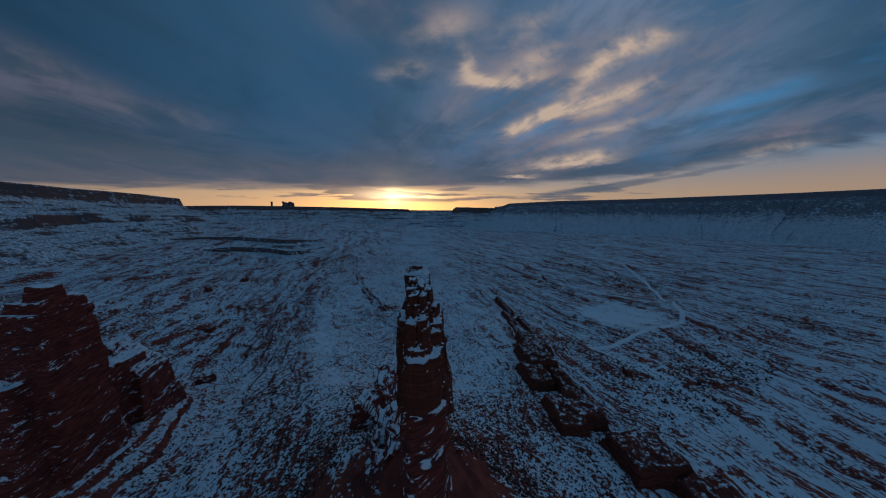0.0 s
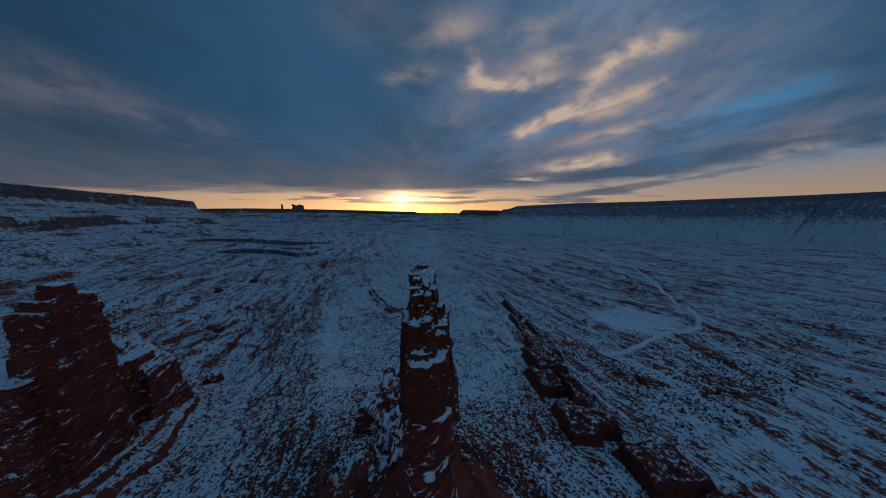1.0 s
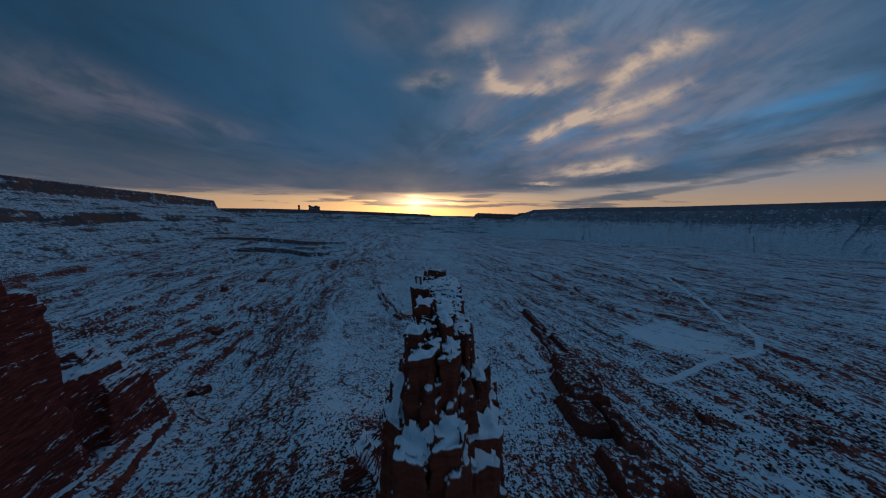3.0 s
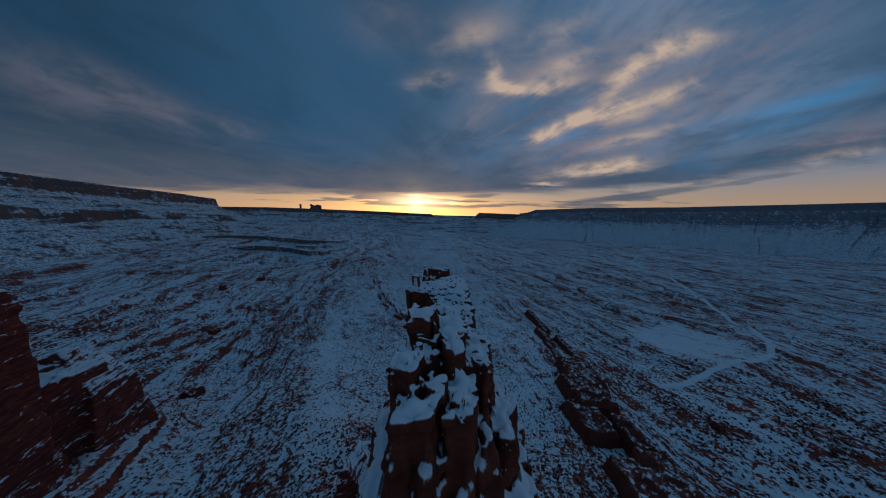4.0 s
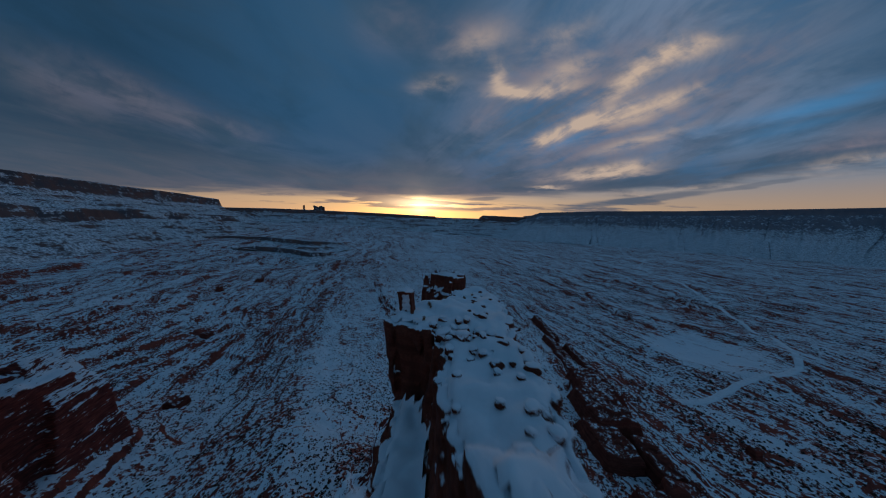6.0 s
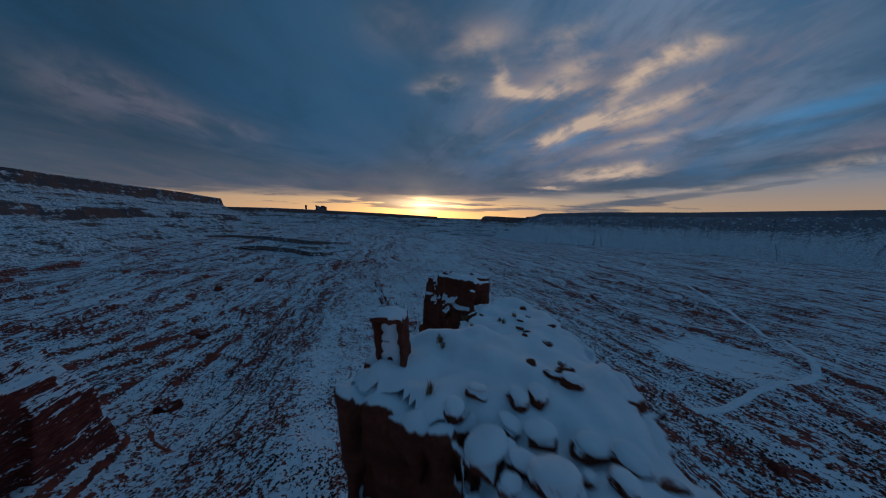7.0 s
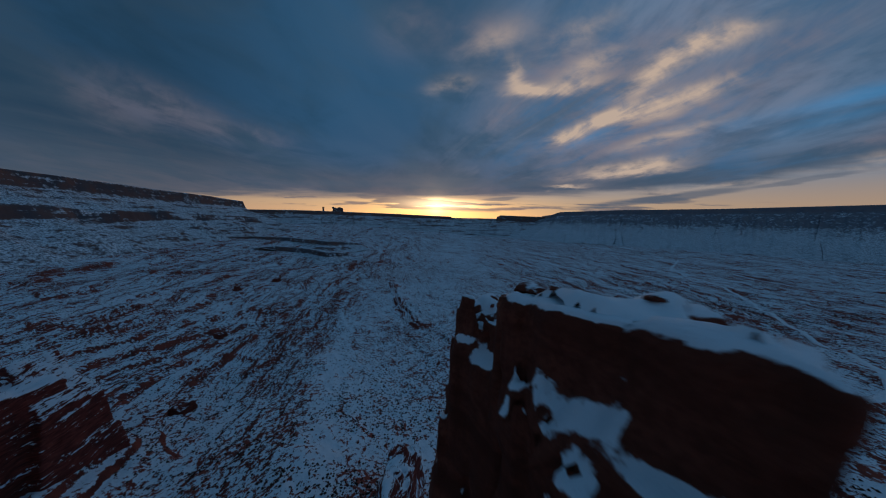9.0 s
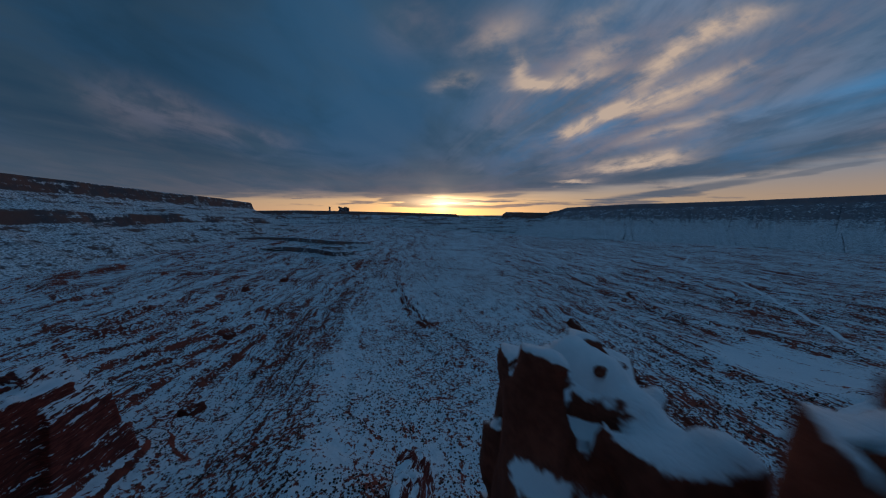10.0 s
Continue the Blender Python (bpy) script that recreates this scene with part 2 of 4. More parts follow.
M_ROCK = material("sandstone", rock_nodes(1.0, 0.57, 0.70))
M_OUTCROP = material("dark_sandstone", rock_nodes(1.6, 0.98, 1.10, (0.230, 0.055, 0.038)))
M_BARE = material("bare_sandstone", rock_nodes(1.0, 0.92, 1.08))
def tower_nodes(t, p, nrm):
    """Thin-bedded dark red rock; snow lies in broken stripes along the beds."""
    x, y, z = split(p)
    nz = split(nrm)[2]
    bed = z - (x + y) * 0.21 + noise_of(p, 0.03, 2.0) * 10.0
    stripe = noise_of(xyz(t, x * 0.16, y * 0.16, bed), 0.85, 4.0, 0.62, 0.4)
    blotch, grit = noise_of(p, 0.09, 4.0), noise_of(p, 0.7, 5.0, 0.6)
    col = mix(t, stripe.ramp(0.35, 0.65), (0.120, 0.028, 0.022), (0.290, 0.060, 0.044))
    col = mix(t, blotch.ramp(0.45, 0.7) * 0.5, col, (0.090, 0.030, 0.026))
    cut = (stripe - 0.5) * 1.9 + (grit - 0.5) * 0.9 + (blotch - 0.5) * 0.7 + (nz - 0.45) * 0.75
    return mix(t, cut.ramp(0.06, 0.15), col, SNOW), stripe * 0.6 + grit * 0.4, 0.7, 1.2


M_TOWER = material("sandstone_tower", tower_nodes)


def mesa_nodes(t, p, nrm, cover=0.05, banding=1.2, wooded=0.85, dark=(0.095, 0.092, 0.105), red=(0.190, 0.105, 0.090)):
    """Talus and cliffs far off: snow with scrub on the slopes, dark rock on cliffs and ribs. Greyed tones put distance
    haze into the colour.
    """
    x, y, z = split(p)
    nz = split(nrm)[2]
    small, mid = noise_of(p, 0.05, 5.0, 0.65), noise_of(p, 0.013, 4.0, 0.6)
    strata = noise_of(xyz(t, x * 0.04, y * 0.04, z), 0.07, 4.0, 0.6, 0.3)
    rock = mix(t, mid.ramp(0.35, 0.65), dark, red)
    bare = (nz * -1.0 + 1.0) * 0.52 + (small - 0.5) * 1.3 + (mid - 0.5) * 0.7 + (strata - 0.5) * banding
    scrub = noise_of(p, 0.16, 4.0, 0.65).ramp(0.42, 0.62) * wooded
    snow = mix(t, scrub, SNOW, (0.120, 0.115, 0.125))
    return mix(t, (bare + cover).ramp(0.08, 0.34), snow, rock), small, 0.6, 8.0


M_MESA = material("mesa_rock", mesa_nodes)
# Haze painted into the colour: blue-grey rock tones, more of them higher up.
M_SCRUB_HAZE = material("mesa_scrub_haze", lambda t, p, n: mesa_nodes(t, p, n, (split(p)[2].ramp(-90.0, 90.0) * 0.34 - 0.12), 0.35, 0.85, (0.17, 0.18, 0.215), (0.23, 0.22, 0.24)))


def snow_nodes(t, p, nrm):
    a, b = noise_of(p, 0.6, 5.0), noise_of(p, 7.0, 4.0)
    return mix(t, a.ramp(0.3, 0.7), (0.74, 0.77, 0.82), (0.84, 0.86, 0.90)), a * 0.8 + b * 0.2, 0.35, 0.12


M_SNOW = material("snow", snow_nodes, 0.7)


def ground_nodes(t, p, nrm):
    """Snowfields with bare red soil on steeper and wind-swept ground."""
    x, y, z = split(p)
    nz = split(nrm)[2]
    small, mid, broad = noise_of(p, 0.27, 6.0, 0.72), noise_of(p, 0.05, 5.0, 0.62), noise_of(p, 0.007, 4.0)
    # hard beds crop out in long lines that run a little west of north
    sway = noise_of(p, 0.0035, 2.0)
    u, v = y * 0.957 - x * 0.29, x * 0.957 + y * 0.29 + (sway - 0.5) * 190.0 + (mid - 0.5) * 16.0
    bands = noise_of(xyz(t, u * 0.085, v, z * 1.2), 0.030, 5.0, 0.62, 0.35)
    beds = noise_of(xyz(t, u * 0.06, v, z * 1.6), 0.085, 3.0, 0.6, 0.3)
    side = (x + 90.0).absolute().ramp(120.0, 330.0)
    soil = mix(t, mid.ramp(0.35, 0.65), (0.135, 0.034, 0.026), (0.310, 0.068, 0.046))
    steep = (nz * -1.0 + 1.0) * 1.9
    edges = (beds - 0.5).absolute().ramp(0.05, 0.0) * mid.ramp(0.36, 0.56)
    lines = (bands - 0.5) * (side * 1.25 + 0.25) + edges * (side * 0.42 + 0.14)
    bare = steep + (small - 0.5) * 2.1 + (mid - 0.5) * 0.45 + lines + (broad - 0.5) * 0.6 - 0.05
    hollow = (((x - 460.0) / 80.0).power(2.0) + ((y - 470.0) / 66.0).power(2.0)).ramp(1.8, 0.3)
    bare = bare - hollow * 0.5
    # wind-packed snow along the crest of the spur
    crest = x + y * 0.36 + (mid - 0.5) * 60.0
    packed = ((crest + 42.0) / 24.0).absolute().ramp(1.0, 0.4) * y.ramp(150.0, 230.0) * y.ramp(640.0, 480.0)
    bare = bare - packed * 0.14
    away = (x.power(2.0) + y.power(2.0)).op("SQRT").ramp(350.0, 1100.0)
    scrub = noise_of(p, 0.55, 3.0, 0.62).ramp(0.52, 0.60) * (away * 0.50 + 0.08) * (hollow.maxi(packed) * -0.8 + 1.0)
    snow = mix(t, scrub, SNOW, (0.130, 0.105, 0.105))
    col = mix(t, bare.ramp(0.08, 0.16), snow, soil)
    return col, small * 0.6 + mid * 0.4, 0.7, 2.5


M_GROUND = material("snowy_ground", ground_nodes)


def shrub_nodes(t, p, nrm):
    nz = split(nrm)[2]
    n = noise_of(p, 0.7, 4.0)
    col = mix(t, n.ramp(0.35, 0.65), (0.045, 0.024, 0.019), (0.095, 0.048, 0.036))
    return mix(t, (nz + (n - 0.5) * 0.8).ramp(0.80, 1.05) * 0.5, col, SNOW), None, 0, 0


M_SHRUB = material("shrub", shrub_nodes)


def grass_nodes(t, p, nrm):
    n = noise_of(p, 9.0, 3.0)
    return mix(t, n, (0.20, 0.105, 0.060), (0.36, 0.21, 0.12)), None, 0, 0


M_GRASS = material("dry_grass", grass_nodes)


def road_nodes(t, p, nrm):
    n = noise_of(p, 0.3, 4.0)
    return mix(t, n.ramp(0.35, 0.7), (0.84, 0.86, 0.90), (0.74, 0.74, 0.77)), n, 0.3, 0.2


M_ROAD = material("snowy_road", road_nodes)

# ---- noise on arrays ----
RNG = np.random.RandomState(7)
LATTICE = RNG.rand(64, 64, 64).astype(np.float32)


def fade(f):
    return f * f * (3 - 2 * f)


def vnoise(x, y, z=0.0):
    """Smooth noise from 0 to 1."""
    x, y, z = np.broadcast_arrays(*(np.asarray(a, np.float32) for a in (x, y, z)))
    xi, yi, zi = (np.floor(a).astype(np.int32) for a in (x, y, z))
    u, v, w = fade(x - xi), fade(y - yi), fade(z - zi)
    xi, yi, zi, xj, yj, zj = xi & 63, yi & 63, zi & 63, xi + 1 & 63, yi + 1 & 63, zi + 1 & 63
    a = LATTICE[xi, yi, zi] * (1 - u) + LATTICE[xj, yi, zi] * u
    b = LATTICE[xi, yj, zi] * (1 - u) + LATTICE[xj, yj, zi] * u
    c = LATTICE[xi, yi, zj] * (1 - u) + LATTICE[xj, yi, zj] * u
    d = LATTICE[xi, yj, zj] * (1 - u) + LATTICE[xj, yj, zj] * u
    return (a * (1 - v) + b * v) * (1 - w) + (c * (1 - v) + d * v) * w


def fbm(x, y, z=0.0, octaves=4, gain=0.5):
    """Summed noise, about -0.5 to 0.5."""
    out, amp, total, f = 0.0, 1.0, 0.0, 1.0
    for o in range(octaves):
        out = out + amp * (vnoise(x * f + 17.3 * o, y * f + 5.1 * o, np.asarray(z) * f + 9.7 * o) - 0.5)
        total, amp, f = total + amp, amp * gain, f * 2.03
    return out / total


def smooth(a, b, v):
    return fade(np.clip((v - a) / (b - a), 0, 1))


def mesh_of(name, verts, faces, mat, flat=False):
    """A mesh from arrays of vertices and of triangles or quads."""
    me = bpy.data.meshes.new(name)
    verts, faces = np.asarray(verts, np.float32), np.asarray(faces, np.int32)
    me.vertices.add(len(verts))
    me.vertices.foreach_set("co", verts.ravel())
    n = faces.shape[1]
    me.loops.add(faces.size)
    me.loops.foreach_set("vertex_index", faces.ravel())
    me.polygons.add(len(faces))
    me.polygons.foreach_set("loop_start", np.arange(0, faces.size, n, dtype=np.int32))
    me.update(calc_edges=True)
    me.polygons.foreach_set("use_smooth", np.full(len(faces), not flat))
    me.materials.append(mat)
    return me


def surface(field, origin, cell):
    """Vertices and quads of the surface where a field on a grid passes zero (inside is negative)."""
    inside = field < 0
    corners = [(i, j, k) for i in (0, 1) for j in (0, 1) for k in (0, 1)]
    n = np.array(field.shape) - 1
    view = lambda a, c: a[c[0]:c[0] + n[0], c[1]:c[1] + n[1], c[2]:c[2] + n[2]]
    count = sum(view(inside, c).astype(np.int8) for c in corners)
    cells = np.argwhere((count > 0) & (count < 8))
    vals = np.stack([field[cells[:, 0] + c[0], cells[:, 1] + c[1], cells[:, 2] + c[2]] for c in corners], 1)
    total, hits = np.zeros((len(cells), 3), np.float32), np.zeros(len(cells), np.float32)
    for a in range(8):
        for b in range(a + 1, 8):
            pa, pb = np.array(corners[a], np.float32), np.array(corners[b], np.float32)
            if np.abs(pa - pb).sum() != 1:
                continue
            va, vb = vals[:, a], vals[:, b]
            m = (va < 0) != (vb < 0)
            f = np.where(m, va / np.where(m, va - vb, 1), 0)
            total += m[:, None] * (pa + f[:, None] * (pb - pa))
            hits += m
    verts = (cells + total / hits[:, None]) * cell + np.asarray(origin)
    index = np.full(n, -1, np.int32)
    index[tuple(cells.T)] = np.arange(len(cells))
    quads = []
    for ax in range(3):
        o = [a for a in range(3) if a != ax]
        lo, hi = [slice(None)] * 3, [slice(None)] * 3
        lo[ax], hi[ax] = slice(0, -1), slice(1, None)
        flip = np.argwhere(inside[tuple(lo)] != inside[tuple(hi)])
        ok = (flip[:, o[0]] > 0) & (flip[:, o[1]] > 0) & (flip[:, o[0]] < n[o[0]]) & (flip[:, o[1]] < n[o[1]])
        flip = flip[ok]
        ring = []
        for da, db in ((-1, -1), (0, -1), (0, 0), (-1, 0)):
            q = flip.copy()
            q[:, o[0]] += da
            q[:, o[1]] += db
            ring.append(index[tuple(q.T)])
        ring = np.stack(ring, 1)
        turn = inside[tuple(flip.T)] ^ (ax == 1)
        quads.append(np.where(turn[:, None], ring, ring[:, ::-1]))
    return verts, np.concatenate(quads)


def grid_of(lo, hi, cell):
    n = [int((b - a) / cell) + 2 for a, b in zip(lo, hi)]
    return np.meshgrid(*(np.float32(a) + np.arange(k, dtype=np.float32) * np.float32(cell) for a, k in zip(lo, n)), indexing="ij")


def block(x, y, z, b):
    """Field of a box with a battered side: x0, x1, y0, y1, top, batter per metre below the top."""
    x0, x1, y0, y1, top, batter = b
    spread = np.maximum(top - z, 0) * batter
    qx = np.abs(x - (x0 + x1) / 2) - (x1 - x0) / 2 - spread
    qy = np.abs(y - (y0 + y1) / 2) - (y1 - y0) / 2 - spread
    return np.maximum(np.maximum(qx, qy), z - top)


def blended(a, b, k):
    h = np.clip(0.5 + 0.5 * (b - a) / k, 0, 1)
    return b * (1 - h) + a * h - k * h * (1 - h)


# ---- ground ----
FIN_A, FIN_B = np.array([1.0, -8.0]), np.array([0.0, 62.0])


def to_line(x, y, a, b):
    """Distance from a segment, and how far along it."""
    d = b - a
    s = np.clip(((x - a[0]) * d[0] + (y - a[1]) * d[1]) / (d @ d), 0, 1)
    return np.hypot(x - a[0] - s * d[0], y - a[1] - s * d[1]), s


SPUR = [np.array(p, float) for p in ((-60, 100), (-132, 208), (-161, 278), (-205, 373), (-259, 495), (-313, 733), (-308, 960))]
ROAD = [(300, 330), (345, 337), (433, 376), (516, 396), (585, 431), (631, 474), (681, 552), (733, 658), (839, 816), (976, 1085), (1075, 1494), (1500, 2000)]


SCARPS = [([(-690, 380), (-665, 430), (-664, 548)], 9), ([(-880, 480), (-858, 530), (-896, 645)], 9), ([(-1100, 674), (-1140, 810), (-1025, 923)], 10), ([(-954, 711), (-827, 798)], 8),
          ([(-315, 374), (-328, 464), (-382, 650)], 6), ([(-384, 346), (-392, 405), (-417, 501)], 6), ([(-427, 572), (-418, 733), (-418, 943)], 6), ([(-1032, 1002), (-756, 1048), (-512, 1241)], 10),
          ([(476, 965), (427, 696), (448, 613)], 7), ([(-634, 391), (-602, 432), (-601, 516)], 7), ([(546, 398), (548, 355), (577, 332)], 6), ([(471, 320), (479, 282)], 5),
          ([(1156, 1164), (1169, 1058), (1278, 1073)], 9), ([(855, 1247), (834, 1013), (718, 725)], 7), ([(-1077, 633), (-1018, 548)], 9), ([(-253, 867), (-133, 596), (-81, 531)], 7)]


def lines(x, y, pts):
    best, where, total = None, None, len(pts) - 1
    for i in range(total):
        d, s = to_line(x, y, pts[i], pts[i + 1])
        if best is None:
            best, where = d, (s + i) / total
        else:
            where = np.where(d < best, (s + i) / total, where)
            best = np.minimum(best, d)
    return best, where


def land(x, y):
    """Height of the ground."""
    x, y = np.asarray(x, float), np.asarray(y, float)
    far = np.hypot(x, y)
    calm = 1 - 0.65 * smooth(380, 700, -x)
    z = -226 + (26 * fbm(x / 420, y / 420, 3.0, 3) + 11 * fbm(x / 120, y / 120, 1.0, 3)) * calm
    z = z - 34 * np.exp(-(((x + 300) / 190) ** 2 + ((y - 420) / 230) ** 2))
    d, s = to_line(x, y, FIN_A, FIN_B)
    z = z + 62 * np.exp(-(np.maximum(d - 12, 0) / 55)) + 10 * np.exp(-d / 140)
    # spur: a long crest, steep on its west side
    d, s = lines(x, y, SPUR)
    crest = np.interp(y, [p[1] for p in SPUR], [p[0] for p in SPUR])
    width = np.where(x < crest, 66 + 25 * s, 95 + 60 * s)
    z = z + (29 - 8 * s) * np.exp(-(d / width) ** 1.6)
    spur = np.exp(-(d / 110) ** 2)
    d, s = to_line(x, y, np.array([-310.0, 120.0]), np.array([-318.0, 205.0]))
    z = z + 30 * np.exp(-np.maximum(d - 25, 0) / 40)
    # long rise to the mesa in the west
    z = z + 0.082 * np.clip(-x * 0.92 + y * 0.08 - 400, 0, 1500)
    z = z + 22 * smooth(2600, 4700, far) * smooth(-0.5, 0.5, y / np.maximum(far, 1))
    # terraces: hard layers stand as ledges
    step = 5.5 + 3 * vnoise(x / 700, y / 700, 2.0)
    warp = z + (9 * calm) * fbm(x / 70, y / 70, 6.0, 4)
    f = warp / step
    base = np.floor(f)
    led = (base + smooth(0.84, 1.0, f - base)) * step - (warp - z)
    amount = np.clip(0.35 + 0.65 * smooth(200, 420, -x + 0.25 * y) + 0.4 * smooth(300, 700, x), 0, 0.95) * smooth(-0.16, 0.10, fbm(x / 260, y / 260, 8.0, 2) + 0.06)
    z = z + (led - z) * amount * (1 - 0.85 * spur)
    # single ledges: a scarp that faces the flight, falling off gently behind
    shape, x, y = z.shape, np.atleast_1d(x), np.atleast_1d(y)
    rise = np.zeros(x.shape)
    for pts, h in SCARPS:
        pts = [np.array(p, float) for p in pts]
        lo, hi = np.min(pts, 0) - 90, np.max(pts, 0) + 90
        m = (x > lo[0]) & (x < hi[0]) & (y > lo[1]) & (y < hi[1])
        if not m.any():
            continue
        px, py = x[m] + 22 * fbm(x[m] / 45, y[m] / 45, 11.0, 3), y[m] + 22 * fbm(y[m] / 45, x[m] / 45, 12.0, 3)
        d, s = lines(px, py, pts)
        a, b = pts[0], pts[-1]
        side = (b[0] - a[0]) * (py - a[1]) - (b[1] - a[1]) * (px - a[0])
        behind = np.sign(side) * np.sign(-(b[0] - a[0]) * a[1] + (b[1] - a[1]) * a[0]) < 0
        ends = smooth(0, 0.12, s) * smooth(1, 0.88, s) * (0.35 + 0.65 * smooth(-0.12, 0.08, fbm(px / 60, py / 60, 13.0, 2)))
        rise[m] += 1.4 * h * ends * np.where(behind, np.exp(-d / 40), np.exp(-d / 2.5))
    z, x, y = z + rise.reshape(shape), x.reshape(shape), y.reshape(shape)
    # banded low ridges on the plain to the right
    u, v = y * 0.957 - x * 0.29, x * 0.957 + y * 0.29 + 60 * fbm(x / 300, y / 300, 21.0, 2)
    ribs = np.maximum(fbm(u / 260, v / 44, 4.0, 3), -0.05)
    z = z + 24 * ribs * smooth(200, 450, x) * smooth(4200, 1500, far)
    beds = np.maximum(fbm(u / 330, v / 30, 14.0, 3), -0.02)
    z = z + 17 * beds * smooth(230, 460, -x) * smooth(2600, 1100, far)
    # gullies on the near slopes
    z = z + 7 * np.abs(fbm(x / 34, y / 44, 5.0, 3)) * smooth(1100, 250, far) + 4.5 * fbm(x / 14, y / 14, 7.0, 3) * smooth(2500, 600, far)
    basin = np.exp(-(((x - 460) / 75) ** 2 + ((y - 470) / 60) ** 2) ** 2)
    return z * (1 - basin) + (-222 + 1.5 * fbm(x / 40, y / 40)) * basin


def build_ground():
    """One sheet to the horizon, finest ahead of the flight."""
    ang = np.concatenate([np.linspace(-75, 75, 961), np.linspace(75, 285, 120)[1:-1]])
    ang = np.radians(ang)
    rad = np.concatenate([[0.0], np.geomspace(40, 4940, 590)])
    a, r = np.meshgrid(ang, rad, indexing="ij")
    x, y = np.sin(a) * r, np.cos(a) * r + 20
    z = land(x, y)
    na, nr = a.shape
    verts = np.stack([x, y, z], -1).reshape(-1, 3)
    i, j = np.meshgrid(np.arange(na), np.arange(nr - 1), indexing="ij")
    k = (i + 1) % na
    quads = np.stack([i * nr + j, i * nr + j + 1, k * nr + j + 1, k * nr + j], -1).reshape(-1, 4)
    ob = new("ground", mesh_of("ground", verts, quads[:, ::-1], M_GROUND))
    tagged(ob, "snow-dusted red desert ground with rock ledges and gullies", "ground", kind="structure")


build_ground()


def build_road():
    pts = np.array(ROAD, float)
    t = np.arange(len(pts))
    fine = np.linspace(0, len(pts) - 1, 260)
    # smooth path by cosine-weighted neighbours
    line = np.stack([np.interp(fine, t, pts[:, k]) for k in (0, 1)], 1)
    for _ in range(18):
        line[1:-1] = (line[:-2] + 2 * line[1:-1] + line[2:]) / 4
    way = np.gradient(line, axis=0)
    way /= np.linalg.norm(way, axis=1)[:, None]
    nrm = np.stack([-way[:, 1], way[:, 0]], 1)
    offs = np.array([-5.4, -4.2, -1.4, 1.4, 4.2, 5.4])
    lift = np.array([-1.5, 0.5, 0.35, 0.35, 0.5, -1.5])
    xy = line[:, None] + nrm[:, None] * offs[None, :, None]
    mid = np.maximum.reduce([land(line[:, 0] + nrm[:, 0] * o, line[:, 1] + nrm[:, 1] * o) for o in (-4, 0, 4)])
    z = mid[:, None] + lift[None]
    verts = np.concatenate([xy, z[..., None]], -1).reshape(-1, 3)
    i, j = np.meshgrid(np.arange(len(line) - 1), np.arange(5), indexing="ij")
    quads = np.stack([i * 6 + j, i * 6 + j + 1, i * 6 + j + 7, i * 6 + j + 6], -1).reshape(-1, 4)
    ob = new("road", mesh_of("road", verts, quads[:, ::-1], M_ROAD))
    tagged(ob, "winding dirt road covered in smooth packed snow", "road", kind="structure")


build_road()


# ---- mesas ----
def mesa(name, rim, tops, profile, label, seed, wiggle=40.0, mat=None, foot=-230.0, furrow=60.0, broken=0.0):
    """A tableland: its rim as a line, the heights along it, and the fall outward as (metres out, share of the height, roughness)."""
    rim, tops = np.array(rim, float), np.array(tops, float)
    t = np.arange(len(rim))
    fine = np.linspace(0, len(rim) - 1, 520)
    line = np.stack([np.interp(fine, t, rim[:, k]) for k in (0, 1)], 1)
    top = np.interp(fine, t, tops)
    way = np.gradient(line, axis=0)
    way /= np.linalg.norm(way, axis=1)[:, None]
    out = np.stack([way[:, 1], -way[:, 0]], 1)
    prof = np.array(profile, float)
    ps = np.concatenate([np.linspace(a, b, 10)[:-1] for a, b in zip(range(len(prof) - 1), range(1, len(prof)))] + [[len(prof) - 1]])
    dist, drop = np.interp(ps, np.arange(len(prof)), prof[:, 0]), np.interp(ps, np.arange(len(prof)), prof[:, 1])
    s = np.cumsum(np.r_[0, np.linalg.norm(np.diff(line, axis=0), axis=1)])
    bay = wiggle * 2 * fbm(s / 260, np.full_like(s, seed), 0.5, 4)
    gully = np.abs(fbm(s[:, None] / 70, seed + dist[None] / 900, 2.5, 3))
    talus = smooth(0, 60, dist)[None]
    off = dist[None] + bay[:, None] * (1 - 0.3 * talus) + gully * furrow * talus * smooth(-200, 20, dist)[None]
    off = off + (broken * smooth(-0.10, 0.10, fbm(s / 300, np.full_like(s, seed + 3), 4.5, 3)))[:, None] * smooth(168, 186, dist)[None] * smooth(420, 200, dist)[None]
    x, y = line[:, None, 0] + out[:, None, 0] * off, line[:, None, 1] + out[:, None, 1] * off
    z = foot + (top[:, None] - foot) * drop[None] + (10 * fbm(x / 50, y / 50, seed, 3) + 34 * fbm(x / 170, y / 170, seed, 2)) * smooth(0, 120, dist)[None]
    n, m = z.shape
    verts = np.stack([x, y, z], -1).reshape(-1, 3)
    i, j = np.meshgrid(np.arange(n - 1), np.arange(m - 1), indexing="ij")
    quads = np.stack([i * m + j, i * m + j + 1, i * m + m + j + 1, i * m + m + j], -1).reshape(-1, 4)
    ob = new(name, mesh_of(name, verts, quads[:, ::-1], mat or M_MESA))
    return tagged(ob, label, "mesa", kind="structure")


